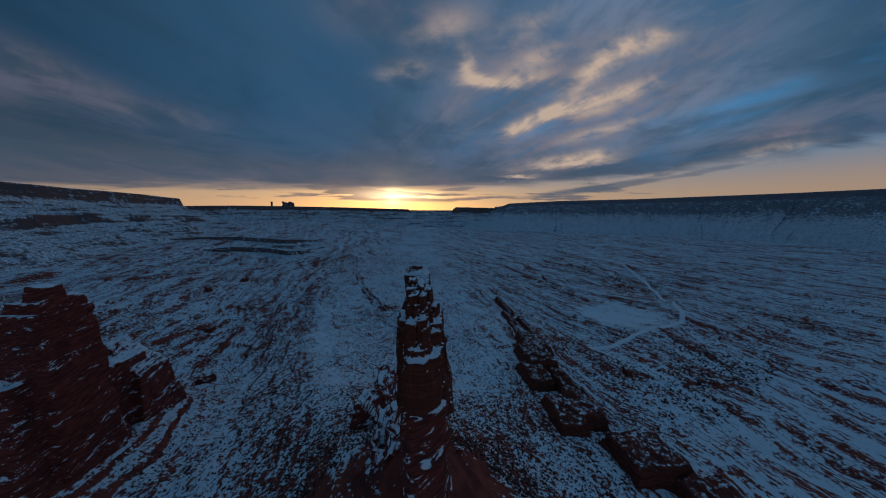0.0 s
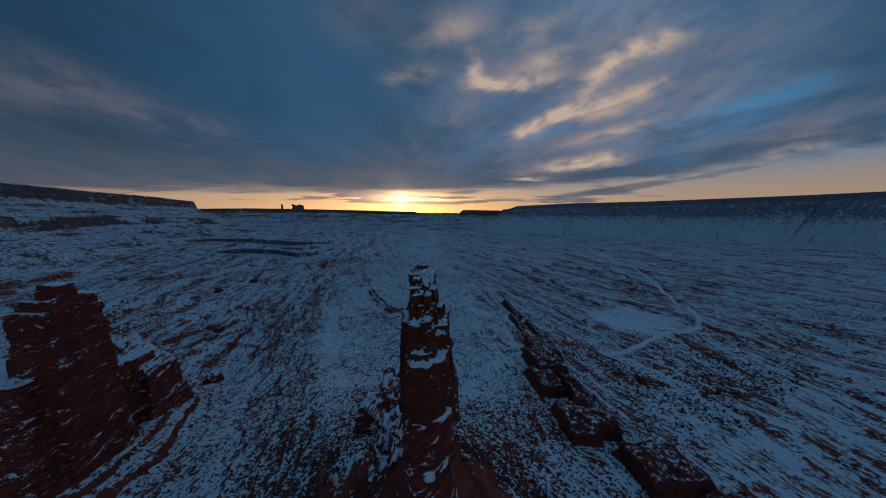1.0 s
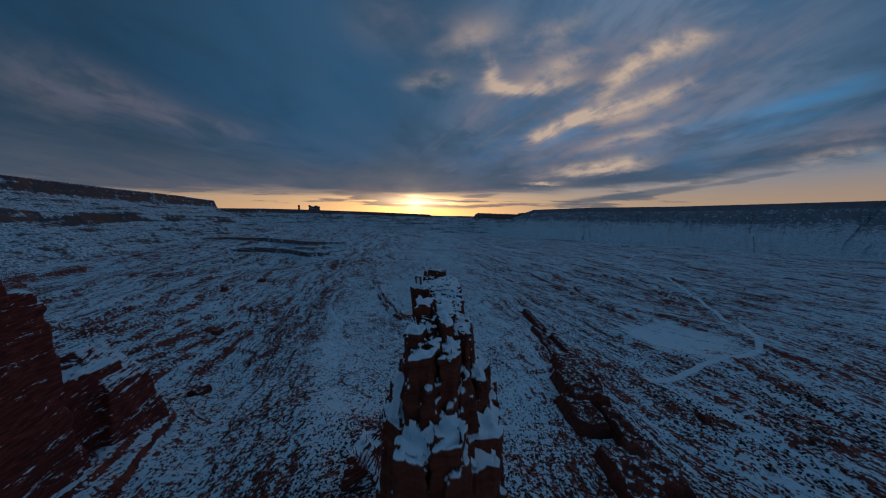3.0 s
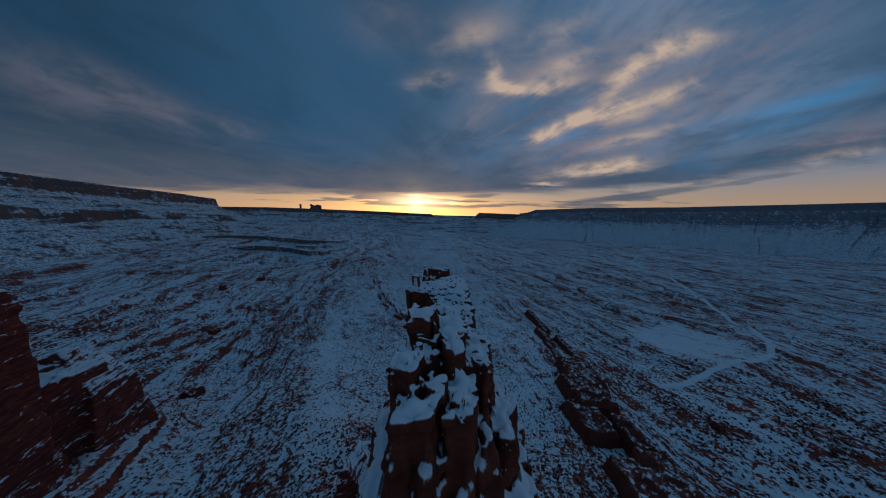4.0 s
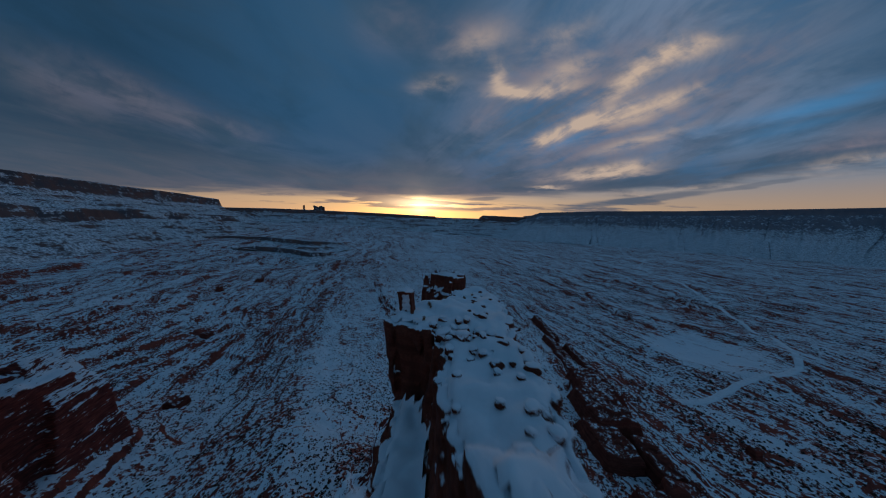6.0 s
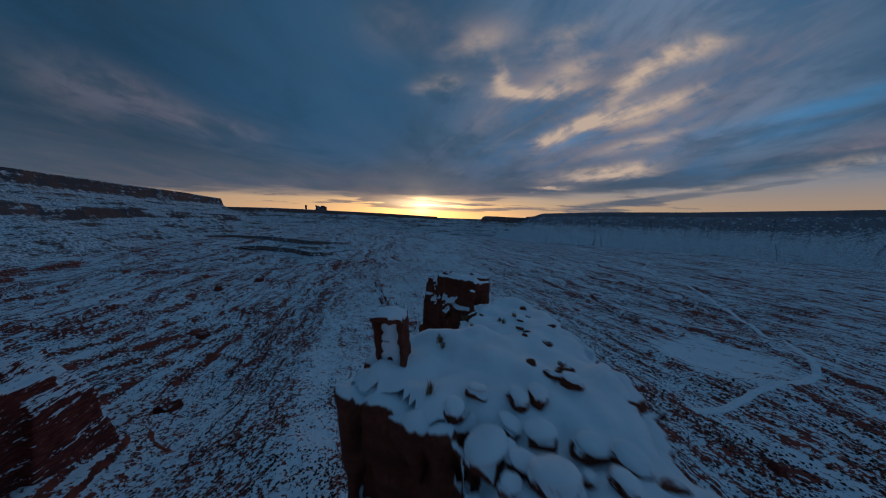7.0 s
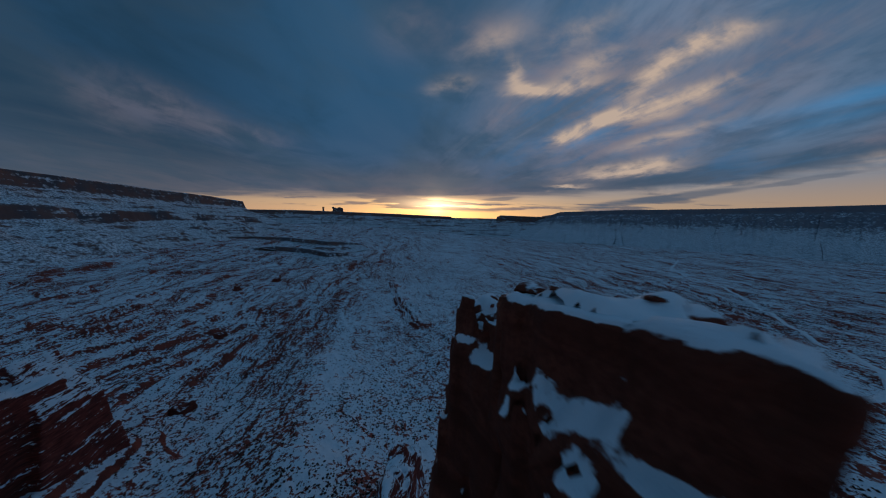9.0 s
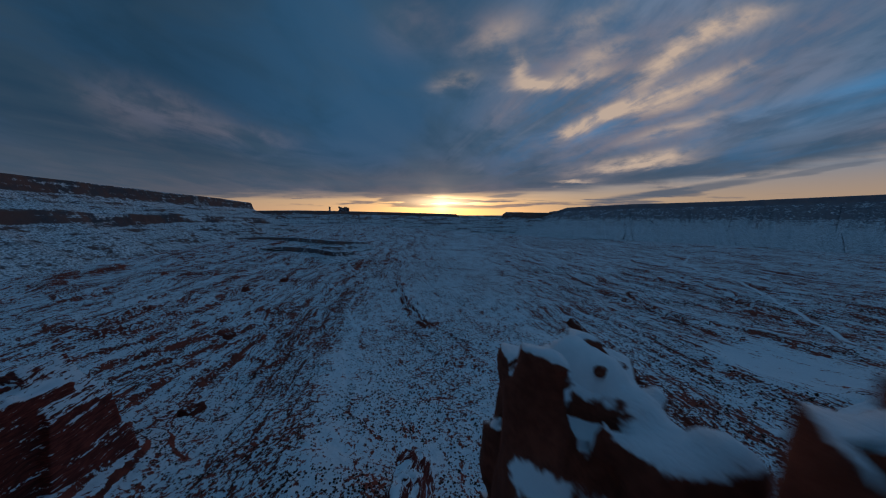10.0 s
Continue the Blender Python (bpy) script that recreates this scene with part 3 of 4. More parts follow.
mesa("mesa_west", [(-1300, -900), (-1560, 100), (-1735, 990), (-1830, 1400), (-1930, 1900), (-2005, 2224), (-2300, 2500), (-3000, 2600)],
     [150, 148, 146, 142, 140, 131, 120, 120],
     [(-900, 1.0), (-200, 1.0), (-10, 1.0), (8, 0.84), (60, 0.74), (170, 0.62), (184, 0.50), (270, 0.40), (380, 0.27), (540, 0.02)],
     "snow-capped mesa with dark sandstone cliffs", 1.5, broken=75.0)
mesa("mesa_north", [(-4100, 2300), (-3049, 3437), (-2657, 3748), (-2290, 3981), (-1366, 4386), (-800, 4520), (-274, 4585), (-240, 4900)],
     [100, 100, 118, 122, 118, 108, 97, 60],
     [(-300, 1.0), (-60, 1.0), (-5, 1.0), (5, 0.85), (80, 0.66), (200, 0.44), (330, 0.25), (450, 0.02)],
     "distant snowy mesa under the sunset", 4.0, 10.0)
mesa("mesa_far", [(540, 4850), (567, 4558), (900, 4500), (1266, 4416), (1500, 4600)],
     [110, 139, 132, 126, 120],
     [(-250, 1.0), (-60, 1.0), (-5, 1.0), (10, 0.75), (120, 0.55), (300, 0.3), (520, 0.0)],
     "distant snowy mesa in the evening haze", 6.0, 10.0)
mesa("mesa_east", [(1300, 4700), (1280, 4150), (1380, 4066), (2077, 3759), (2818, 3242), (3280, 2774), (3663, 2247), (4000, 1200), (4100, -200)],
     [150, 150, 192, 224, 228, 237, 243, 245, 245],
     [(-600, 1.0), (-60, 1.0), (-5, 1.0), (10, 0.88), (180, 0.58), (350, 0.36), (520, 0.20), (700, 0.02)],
     "long dark mesa with snowy slopes", 9.0, 30.0, M_SCRUB_HAZE, furrow=230.0)

mesa("mesa_back", [(-900, 4860), (-100, 4880), (700, 4850), (1500, 4700)], [96, 84, 88, 100],
     [(-40, 1.0), (-20, 1.0), (-5, 1.0), (20, 0.9), (120, 0.7), (300, 0.45), (500, 0.1)],
     "low hazy ridge on the horizon below the sun", 12.0, 8.0)
mesa("bench_upper", [(-1289, 600), (-1309, 928), (-1480, 1259), (-1400, 1600), (-1176, 1643), (-839, 1532), (-700, 1700)], [-140, -138, -134, -132, -136, -142, -160],
     [(-120, 0.8), (-30, 1.0), (-4, 1.0), (3, 0.55), (40, 0.3), (110, -0.2)], "rocky bench with a dark red ledge above the valley", 15.0, 25.0, None, -185.0)
mesa("bench_lower", [(-1075, 1290), (-1055, 1234), (-998, 1307), (-789, 1256), (-634, 1178), (-600, 1300)], [-165, -160, -156, -158, -162, -175],
     [(-90, 0.7), (-25, 1.0), (-4, 1.0), (3, 0.5), (30, 0.25), (80, -0.3)], "low rocky bench with a dark red ledge", 19.0, 20.0, None, -200.0)
for x, y, w, d, top in ((-2310, 4060, 9, 12, 190), (-2130, 4160, 62, 40, 182), (-2060, 4195, 10, 12, 180)):
    r = random.Random(int(w))
    bm = bmesh.new()
    bmesh.ops.create_cube(bm, size=1.0, matrix=Matrix.Translation((x, y, top - 45)) @ Matrix.Diagonal((2 * w, 2 * d, 90, 1)))
    bmesh.ops.subdivide_edges(bm, edges=bm.edges[:], cuts=4, use_grid_fill=True)
    for v in bm.verts:
        v.co += Vector((r.uniform(-1, 1), r.uniform(-1, 1), r.uniform(-4, 2))) * (0.12 * w + 0.6)
    me = bpy.data.meshes.new("butte")
    bm.to_mesh(me)
    bm.free()
    me.materials.append(M_MESA)
    tagged(new("butte", me), "small dark butte standing on the distant mesa", "butte", group="buttes on the horizon")

# ---- fin ----
# sloping shelves on the face of the end block: along the face, top, half-width, height
SHELVES = [(3.1, -12.1, 0.6, 1.3), (2.1, -13.3, 0.45, 1.2), (2.9, -15.4, 0.6, 1.6), (1.3, -15.4, 0.4, 1.4), (4.6, -12.0, 0.35, 0.8), (2.2, -17.6, 0.9, 2.2), (0.9, -18.6, 0.8, 2.2), (3.9, -18.4, 0.6, 1.8)]
FIN = [
    # the western end: foot, ledges, then the two columns with their flat tops
    ([(-4.2, -4.6), (-2.6, -6.2), (3.4, -6.2), (8.5, -2), (10.6, 4), (10.4, 14), (-5.0, 14), (-5.0, 2)], -30.8, 0.012),
    ([(-2.8, -3.6), (2.6, -3.8), (3.6, 0), (-3.0, 0)], -28.2, 0.05),
    ([(-3.6, -1.6), (0.4, -1.8), (0.6, 4), (-3.6, 4)], -19.4, 0.03),
    ([(0.2, -1.3), (3.8, -0.6), (4.6, 5), (0.4, 5)], -18.6, 0.03),
    ([(2.0, -1.8), (4.6, -1.2), (5.6, 5), (2.0, 4)], -21.5, 0.10),
    ([(-6.9, 6.2), (-3.2, 4.0), (-2.8, 16), (-6.6, 17)], -21.4, 0.03),
    ([(4.2, 3.4), (9.2, 4.6), (10.2, 14), (4.4, 18)], -22.6, 0.04),
    ([(3.6, 5.6), (5.2, 6.4), (5.8, 15), (3.6, 15)], -15.4, 0.22),
    ([(6.2, 8.0), (8.0, 8.8), (8.6, 15), (6.0, 16)], -17.6, 0.06),
    ([(-2.65, 3.2), (0.65, 3.7), (0.9, 7.0), (-2.6, 7.0)], -11.0, 0.02),
    ([(-1.0, 2.7), (0.5, 2.9), (0.5, 4.2), (-1.0, 4.2)], -14.1, 0.04),
    ([(0.8, 4.5), (2.5, 4.3), (4.1, 6.0), (4.4, 11), (0.7, 11)], -11.7, 0.02),
    ([(1.8, 3.5), (3.4, 3.9), (3.5, 5.5), (1.8, 5.5)], -16.9, 0.10),
    ([(-0.9, 6.7), (1.3, 6.3), (1.6, 8.0), (-0.7, 8.4)], -10.4, 0.02),
    ([(1.3, 5.4), (2.6, 5.2), (2.9, 7.2), (1.5, 7.4)], -11.0, 0.03),
    ([(-3.8, 7.4), (-2.9, 6.6), (-1.3, 6.9), (-0.9, 9.5), (-1.4, 11.4), (-3.4, 11.4), (-4.0, 9.4)], -9.9, 0.02),
    ([(-2.2, 10.2), (-0.6, 9.6), (0.4, 11.2), (-0.4, 13.4), (-2.4, 13.2)], -10.6, 0.08),
    ([(0.85, 9.5), (1.95, 9.3), (3.0, 10.4), (3.4, 20), (0.4, 20), (0.5, 12)], -9.65, 0.02),
    ([(2.4, 10.2), (5.2, 11.2), (5.8, 18), (3.0, 21)], -11.3, 0.10),
    ([(3.3, 12.2), (3.7, 12.5), (5.4, 10.4), (5.0, 10.0)], -11.0, 0.03),
    ([(4.2, 13.4), (4.7, 13.7), (5.9, 12.0), (5.5, 11.6)], -11.5, 0.03),
    ([(-2.5, 13.9), (0.0, 13.6), (0.5, 15.4), (0.3, 17.3), (-2.4, 17.2)], -7.8, 0.02),
    ([(-1.6, 12.4), (0.1, 12.2), (0.4, 14), (-1.6, 14.2)], -10.0, 0.05),
    ([(0.3, 17.4), (2.0, 18.0), (2.2, 19.8), (0.4, 20.0)], -9.15, 0.03),
    ([(-0.4, 12), (4.6, 12), (5.8, 15), (5.2, 21), (-0.4, 21)], -12.0, 0.16),
    ([(-0.2, 20), (4.8, 20), (5.6, 27), (5.0, 35), (-2.2, 35), (-1.5, 28)], -11.35, 0.12),
    ([(6.2, 10), (9.8, 11), (9.6, 26), (6.0, 27)], -21.6, 0.12),
    ([(-4.6, 18), (0.0, 18), (0.0, 34), (-5.6, 34)], -17.8, 0.03),
    ([(-6.2, 35.2), (-3.0, 33.4), (3.6, 33.2), (3.6, 41), (-4.6, 41), (-6.0, 38.6)], -11.1, 0.02),
    ([(-1.9, 34), (4.0, 33), (5.5, 40), (5.4, 45), (3.0, 48.6), (0.9, 47.6), (-0.9, 45.0), (-1.7, 41)], -11.15, 0.05),
    ([(-4.2, 40), (0.6, 40), (0.6, 52), (-4.0, 52)], -21.0, 0.03),
    ([(0.1, 49.2), (1.3, 50.5), (1.9, 54.6), (-2.9, 54.2), (-3.5, 53.7)], -10.45, 0.015),
    ([(1.5, 53), (1.8, 55.3), (-3.4, 54.95), (-3.8, 54.2)], -10.75, 0.015),
    ([(-0.95, 45.25), (-0.90, 45.24), (-0.88, 45.30), (-0.93, 45.31)], -9.9, 0.08),
    ([(-1.9, 50.6), (0.4, 48.6), (1.0, 50.0), (-1.2, 52.2)], -13.2, 0.25), ([(-2.6, 51.0), (-0.6, 48.9), (0.3, 50.4), (-1.8, 52.4)], -15.6, 0.30),
    ([(-2.2, 50.0), (0.6, 48.0), (1.2, 50.4), (-1.4, 52.0)], -18.4, 0.35),
    ([(-5.1, 60.6), (-4.9, 58.3), (-3.4, 56.2), (-2.5, 56.3), (-1.9, 60.2)], -12.45, 0.04),
    ([(-5.35, 58.2), (-4.75, 57.3), (-4.25, 58.6), (-4.9, 59.6)], -12.05, 0.05), ([(-3.9, 58.7), (-3.35, 58.5), (-3.1, 59.5), (-3.7, 59.7)], -11.75, 0.10),
    ([(-3.7, 57.3), (-2.8, 56.7), (-2.5, 57.3), (-3.4, 57.9)], -12.25, 0.10),
    ([(-5.4, 59.5), (-5.3, 56.6), (-3.4, 54.6), (-1.8, 57.0)], -13.9, 0.12),
    ([(0.0, 47), (5.5, 48), (6.0, 61), (0.0, 61)], -19.0, 0.08),
    ([(-3.4, 2), (9.0, 3), (8.4, 30), (7.0, 61), (-5.2, 61), (-5.8, 36), (-5.2, 18), (-3.6, 4)], -25.0, 0.045),
]


def prism(x, y, z, poly, top, batter):
    """Field of an upright block on a convex outline, widening below its top."""
    area = sum(a[0] * b[1] - b[0] * a[1] for a, b in zip(poly, poly[1:] + poly[:1]))
    f = z - top
    spread = np.maximum(top - z, 0) * batter
    for a, b in zip(poly, poly[1:] + poly[:1]):
        n = np.array([b[1] - a[1], a[0] - b[0]]) * (1 if area > 0 else -1)
        n = n / np.hypot(*n)
        f = np.maximum(f, (x - a[0]) * np.float32(n[0]) + (y - a[1]) * np.float32(n[1]) - spread)
    return f


def cells(x, y, size, seed):
    """Irregular cells: a random number for each point's cell, and the distance to the cell's border."""
    gx, gy = x / size, y / size
    ix, iy = np.floor(gx).astype(np.int32), np.floor(gy).astype(np.int32)
    d1, d2, who = np.full(gx.shape, 9, np.float32), np.full(gx.shape, 9, np.float32), np.zeros(gx.shape, np.float32)
    for i in (-1, 0, 1):
        for j in (-1, 0, 1):
            a, b = ix + i & 63, iy + j & 63
            d = np.hypot(gx - ix - i - LATTICE[a, b, seed], gy - iy - j - LATTICE[a, b, seed + 1])
            closer = d < d1
            d2 = np.where(closer, d1, np.minimum(d2, d))
            who = np.where(closer, LATTICE[a, b, seed + 2], who)
            d1 = np.where(closer, d, d1)
    return who, (d2 - d1) * size


def carve(field, lo, hi, cell, band):
    """A field on a fine grid, worked out only near the surface that a coarse grid finds."""
    step = 4
    n = [int((b - a) / cell / step) + 2 for a, b in zip(lo, hi)]
    ax = [np.float32(a) + np.arange(k, dtype=np.float32) * np.float32(cell * step) for a, k in zip(lo, n)]
    x, y, z = np.meshgrid(*ax, indexing="ij")
    rough = field(x.ravel(), y.ravel(), z.ravel()).reshape(x.shape)
    fine = np.repeat(np.repeat(np.repeat(np.clip(rough, -band, band), step, 0), step, 1), step, 2)
    near = np.abs(fine) < band
    idx = np.nonzero(near)
    fx, fy, fz = (np.float32(a) + (i.astype(np.float32)) * np.float32(cell) for a, i in zip(lo, idx))
    fine[idx] = field(fx, fy, fz)
    return fine


def fin_field(x, y, z):
    who, border = cells(x + 0.8 * (vnoise(x / 3, y / 3, z / 5) - 0.5), y + 0.8 * (vnoise(y / 3, x / 3, z / 5) - 0.5), 2.1, 5)
    calm = 1 - 0.55 * smooth(50, 52, y)
    wx = x + calm * (vnoise(x / 5, y / 5, z / 8) - 0.5) + calm * 0.8 * (vnoise(x / 1.5, y / 1.5, z / 3.2) - 0.5)
    wy = y + calm * (vnoise(y / 5 + 31, x / 5, z / 8) - 0.5) + calm * 0.8 * (vnoise(y / 1.5 + 11, x / 1.5, z / 3.2) - 0.5)
    wz = z + 0.55 * (vnoise(x / 2.4, y / 2.4, 3.3) - 0.5) + (who - 0.5) * 0.5 * smooth(13.5, 11, y) + (0.45 + 0.6 * smooth(55, 56, y)) * (who - 0.5) * smooth(49, 51, y)
    f = np.full(x.shape, 30, np.float32)
    for poly, top, batter in FIN:
        ends = [p[1] for p in poly]
        reach = 4 + batter * (top + 60)
        m = (wy > min(ends) - reach) & (wy < max(ends) + reach)
        f[m] = blended(f[m], prism(wx[m], wy[m], wz[m], poly, top, batter), 0.25)
    m = (y > 46) & (y < 58)
    u, o = (0.1 - wx[m]) * 0.625 + (wy[m] - 49.2) * 0.781, (0.1 - wx[m]) * 0.781 + (49.2 - wy[m]) * 0.625
    h = z[m] + 0.5 * (vnoise(x[m] / 0.7, y[m] / 0.7, z[m] / 0.9) - 0.5)
    for along, top, half, tall in SHELVES:
        slope = 0.75 * (o - 0.1 - 0.24 * max(-12.6 - top, 0)) + 0.66 * (h - top) + 0.25 * (u - along)
        f[m] = np.minimum(f[m], np.maximum(np.maximum(slope, np.abs(u - along - 0.25 * (h - top)) - half), np.maximum((top - tall - h) * 0.7, -o - 1.5)))
    f = f + 0.35 * (vnoise(z / 0.9, x / 14, y / 14) - 0.5) + 0.5 * (vnoise(z / 3.1, x / 20, y / 20) - 0.5)
    f = f + (who - 0.5) * (0.25 + 0.25 * smooth(12, 15, y)) + 0.4 * np.exp(-(border / 0.24) ** 2) * smooth(-60, -18, z) + 0.3 * (vnoise(x / 0.8, y / 0.8, z / 0.6) - 0.5)
    return f


def build_fin():
    lo, hi, cell = (-12, -14, -56), (15, 65, -6.6), 0.27
    f = carve(fin_field, lo, hi, cell, 1.8)
    verts, quads = surface(f, lo, cell)
    fin = new("sandstone_fin", mesh_of("sandstone_fin", verts, quads, M_ROCK))
    tagged(fin, "tall dark red sandstone fin with a snow-covered top", "rock fin")
    # top of the rock in every column
    solid = f < 0
    k = np.where(solid.any(2), solid.shape[2] - 1 - solid[:, :, ::-1].argmax(2), 0)
    i, j = np.meshgrid(*(np.arange(n) for n in k.shape), indexing="ij")
    here, above = f[i, j, k], f[i, j, np.minimum(k + 1, f.shape[2] - 1)]
    top = (k + np.clip(here / np.where(here < above, here - above, -1), 0, 1)) * cell + lo[2]
    return fin, top, lo, cell


def blur(a, n):
    for _ in range(n):
        p = np.pad(a, 1, mode="edge")
        a = (p[:-2, 1:-1] + p[2:, 1:-1] + p[1:-1, :-2] + p[1:-1, 2:] + 2 * p[1:-1, 1:-1]) / 6
    return a


def build_fin_snow(fin, top, lo, cell):
    """Pillows of snow on the flat parts of the top."""
    low = top
    for ax in (0, 1):
        for sh in (1, -1, 2, -2):
            low = np.minimum(low, np.roll(top, sh, ax))
    fall = top - low
    x = lo[0] + np.arange(top.shape[0])[:, None] * cell
    y = lo[1] + np.arange(top.shape[1])[None] * cell
    drift = fbm(x / 2.2, y / 2.2, 4.4, 3) * (1 - 0.6 * smooth(36, 39, y))
    keep = smooth(1.0, 0.40, fall + 1.5 * np.maximum(drift, -0.1))
    # wind has bared the outer rims, and steep ledges below hold only thin snow
    rim = smooth(53.7, 54.4, y - 0.12 * x) * smooth(56.6, 55.6, y)
    keep = keep * (1 - rim) * np.where((y > 47) & (y < 55) & (top < -11.8), 0, 1)
    keep = keep * np.where(y > 55.4, smooth(-0.04, 0.06, fbm(x / 0.8, y / 0.8, 8.4, 3)), 1)
    thick = blur(keep, 3) * (0.34 + 0.5 * drift) - 0.30 * (1 - blur(keep, 1))
    z = blur(np.where(fall > 3, top - 0.5, top), 4) * 0.75 + top * 0.25 + thick + 0.12
    n, m = z.shape
    verts = np.stack([np.broadcast_to(x, z.shape), np.broadcast_to(y, z.shape), z], -1).reshape(-1, 3)
    i, j = np.meshgrid(np.arange(n - 1), np.arange(m - 1), indexing="ij")
    quads = np.stack([i * m + j, i * m + m + j, i * m + m + j + 1, i * m + j + 1], -1).reshape(-1, 4)
    span = z.ravel()[quads]
    ok = (keep.ravel()[quads].max(1) > 0.25) & (span.max(1) - span.min(1) < 0.7) & (span.min(1) > -45)
    quads = quads[ok]
    # each connected pillow is a piece of its own
    lab = np.arange(n * m)
    while True:
        least = lab[quads].min(1)
        then = lab.copy()
        np.minimum.at(then, quads.ravel(), np.repeat(least, 4))
        then = then[then]
        if (then == lab).all():
            break
        lab = then
    who = lab[quads[:, 0]]
    for piece, size in zip(*np.unique(who, return_counts=True)):
        if size < 30:
            continue
        q = quads[who == piece]
        used = np.unique(q)
        at = np.zeros(n * m, np.int32)
        at[used] = np.arange(len(used))
        ob = new("snow_cover", mesh_of("snow_cover", verts[used], at[q], M_SNOW))
        ob.parent = fin
        tagged(ob, "thick rounded pillow of fresh snow")


fin, fin_top, fin_lo, fin_cell = build_fin()
build_fin_snow(fin, fin_top, fin_lo, fin_cell)


def pillar_field(x, y, z):
    """A leaning block of stone on the brink, hollow on the side that faces the slope."""
    wx = x + 0.30 * (vnoise(x / 0.8, y / 0.8, z / 1.4) - 0.5) + 0.10 * (z + 11)
    wy = y + 0.30 * (vnoise(y / 0.8 + 9, x / 0.8, z / 1.4) - 0.5)
    f = prism(wx, wy, z + 0.25 * (vnoise(x, y, 2.0) - 0.5), [(-5.5, 36.5), (-4.15, 36.4), (-4.05, 37.7), (-5.4, 37.9)], -8.75, 0.0)
    niche = np.maximum(np.abs(wx + 4.85) - 0.50, np.maximum(wy - 36.78, np.abs(z + 10.2) - 1.15))
    return np.maximum(f, -niche) + 0.16 * (vnoise(x / 0.35, y / 0.35, z / 0.3) - 0.5)


def build_pillar():
    lo, cell = (-7, 35.2, -12.4), 0.09
    x, y, z = grid_of(lo, (-3, 39.2, -8.2), cell)
    verts, quads = surface(pillar_field(x, y, z), lo, cell)
    ob = new("pillar", mesh_of("pillar", verts, quads, M_ROCK))
    ob.parent = fin
    tagged(ob, "upright stone block with snow packed on its face")
    me = snow_heap("pillar_cap", [(-4.93, 37.12, -8.82, 0.72, 0.70, 0.30)])
    cap = new("snow_cap", me)
    cap.parent = ob
    face = new("packed_snow", snow_heap("packed_snow", [(-4.85, 36.82, -10.2 + 0.55 * k, 0.47, 0.10, 0.36) for k in (-1.6, -0.8, 0, 0.8, 1.6)]))
    face.parent = ob


def snow_heap(name, lumps):
    """Rounded lumps of snow joined into one mesh: x, y, z and three half-widths each."""
    bm = bmesh.new()
    for x, y, z, a, b, c in lumps:
        bmesh.ops.create_icosphere(bm, subdivisions=3, radius=1.0, matrix=Matrix.Translation((x, y, z)) @ Matrix.Diagonal((a, b, c, 1)))
    for v in bm.verts:
        v.co += 0.07 * noise.noise_vector(v.co * 2.3)
    for f in bm.faces:
        f.smooth = True
    me = bpy.data.meshes.new(name)
    bm.to_mesh(me)
    bm.free()
    me.materials.append(M_SNOW)
    return me


build_pillar()


def pedestal_field(x, y, z):
    """Lower walls of the fin with their buttresses, down to the ground."""
    wx = x + 9 * fbm(x / 28, y / 28, z / 60, 2) + 2 * (vnoise(x / 5, y / 5, z / 9) - 0.5)
    wy = y + 9 * fbm(y / 28 + 31, x / 28, z / 60, 2) + 2 * (vnoise(y / 5 + 3, x / 5, z / 9) - 0.5)
    f = prism(wx, wy, z, [(-4.4, -5.0), (-2.6, -6.6), (3.6, -6.6), (9.0, -2), (11.0, 4), (10.4, 61), (-6, 61), (-6.2, 30)], -50, 0.03)
    wz = z + 30 * fbm(x / 9, y / 9, 1.0, 2)
    for b in ((-34, -20, 60, 120, -150, 0.12), (-26, -10, 25, 60, -165, 0.15), (12, 30, 30, 90, -165, 0.15), (-56, -42, 125, 150, -152, 0.18), (-48, -36, 150, 215, -168, 0.2), (-22, -4, 62, 110, -130, 0.12)):
        f = blended(f, block(wx, wy, wz, b), 4.0)
    return f + 1.6 * (vnoise(z / 4.0, x / 60, y / 60) - 0.5) + 2.4 * (vnoise(z / 11.0, x / 80, y / 80) - 0.5) + 2.6 * (vnoise(x / 4, y / 4, z / 3) - 0.5)


def build_pedestal():
    lo, cell = (-90, -50, -250), 1.5
    verts, quads = surface(carve(pedestal_field, lo, (70, 240, -54), cell, 9.0), lo, cell)
    ob = new("lower_wall", mesh_of("lower_wall", verts, quads, M_TOWER))
    ob.parent = fin
    tagged(ob, "dark layered lower wall and buttresses with snow on the ledges")


build_pedestal()


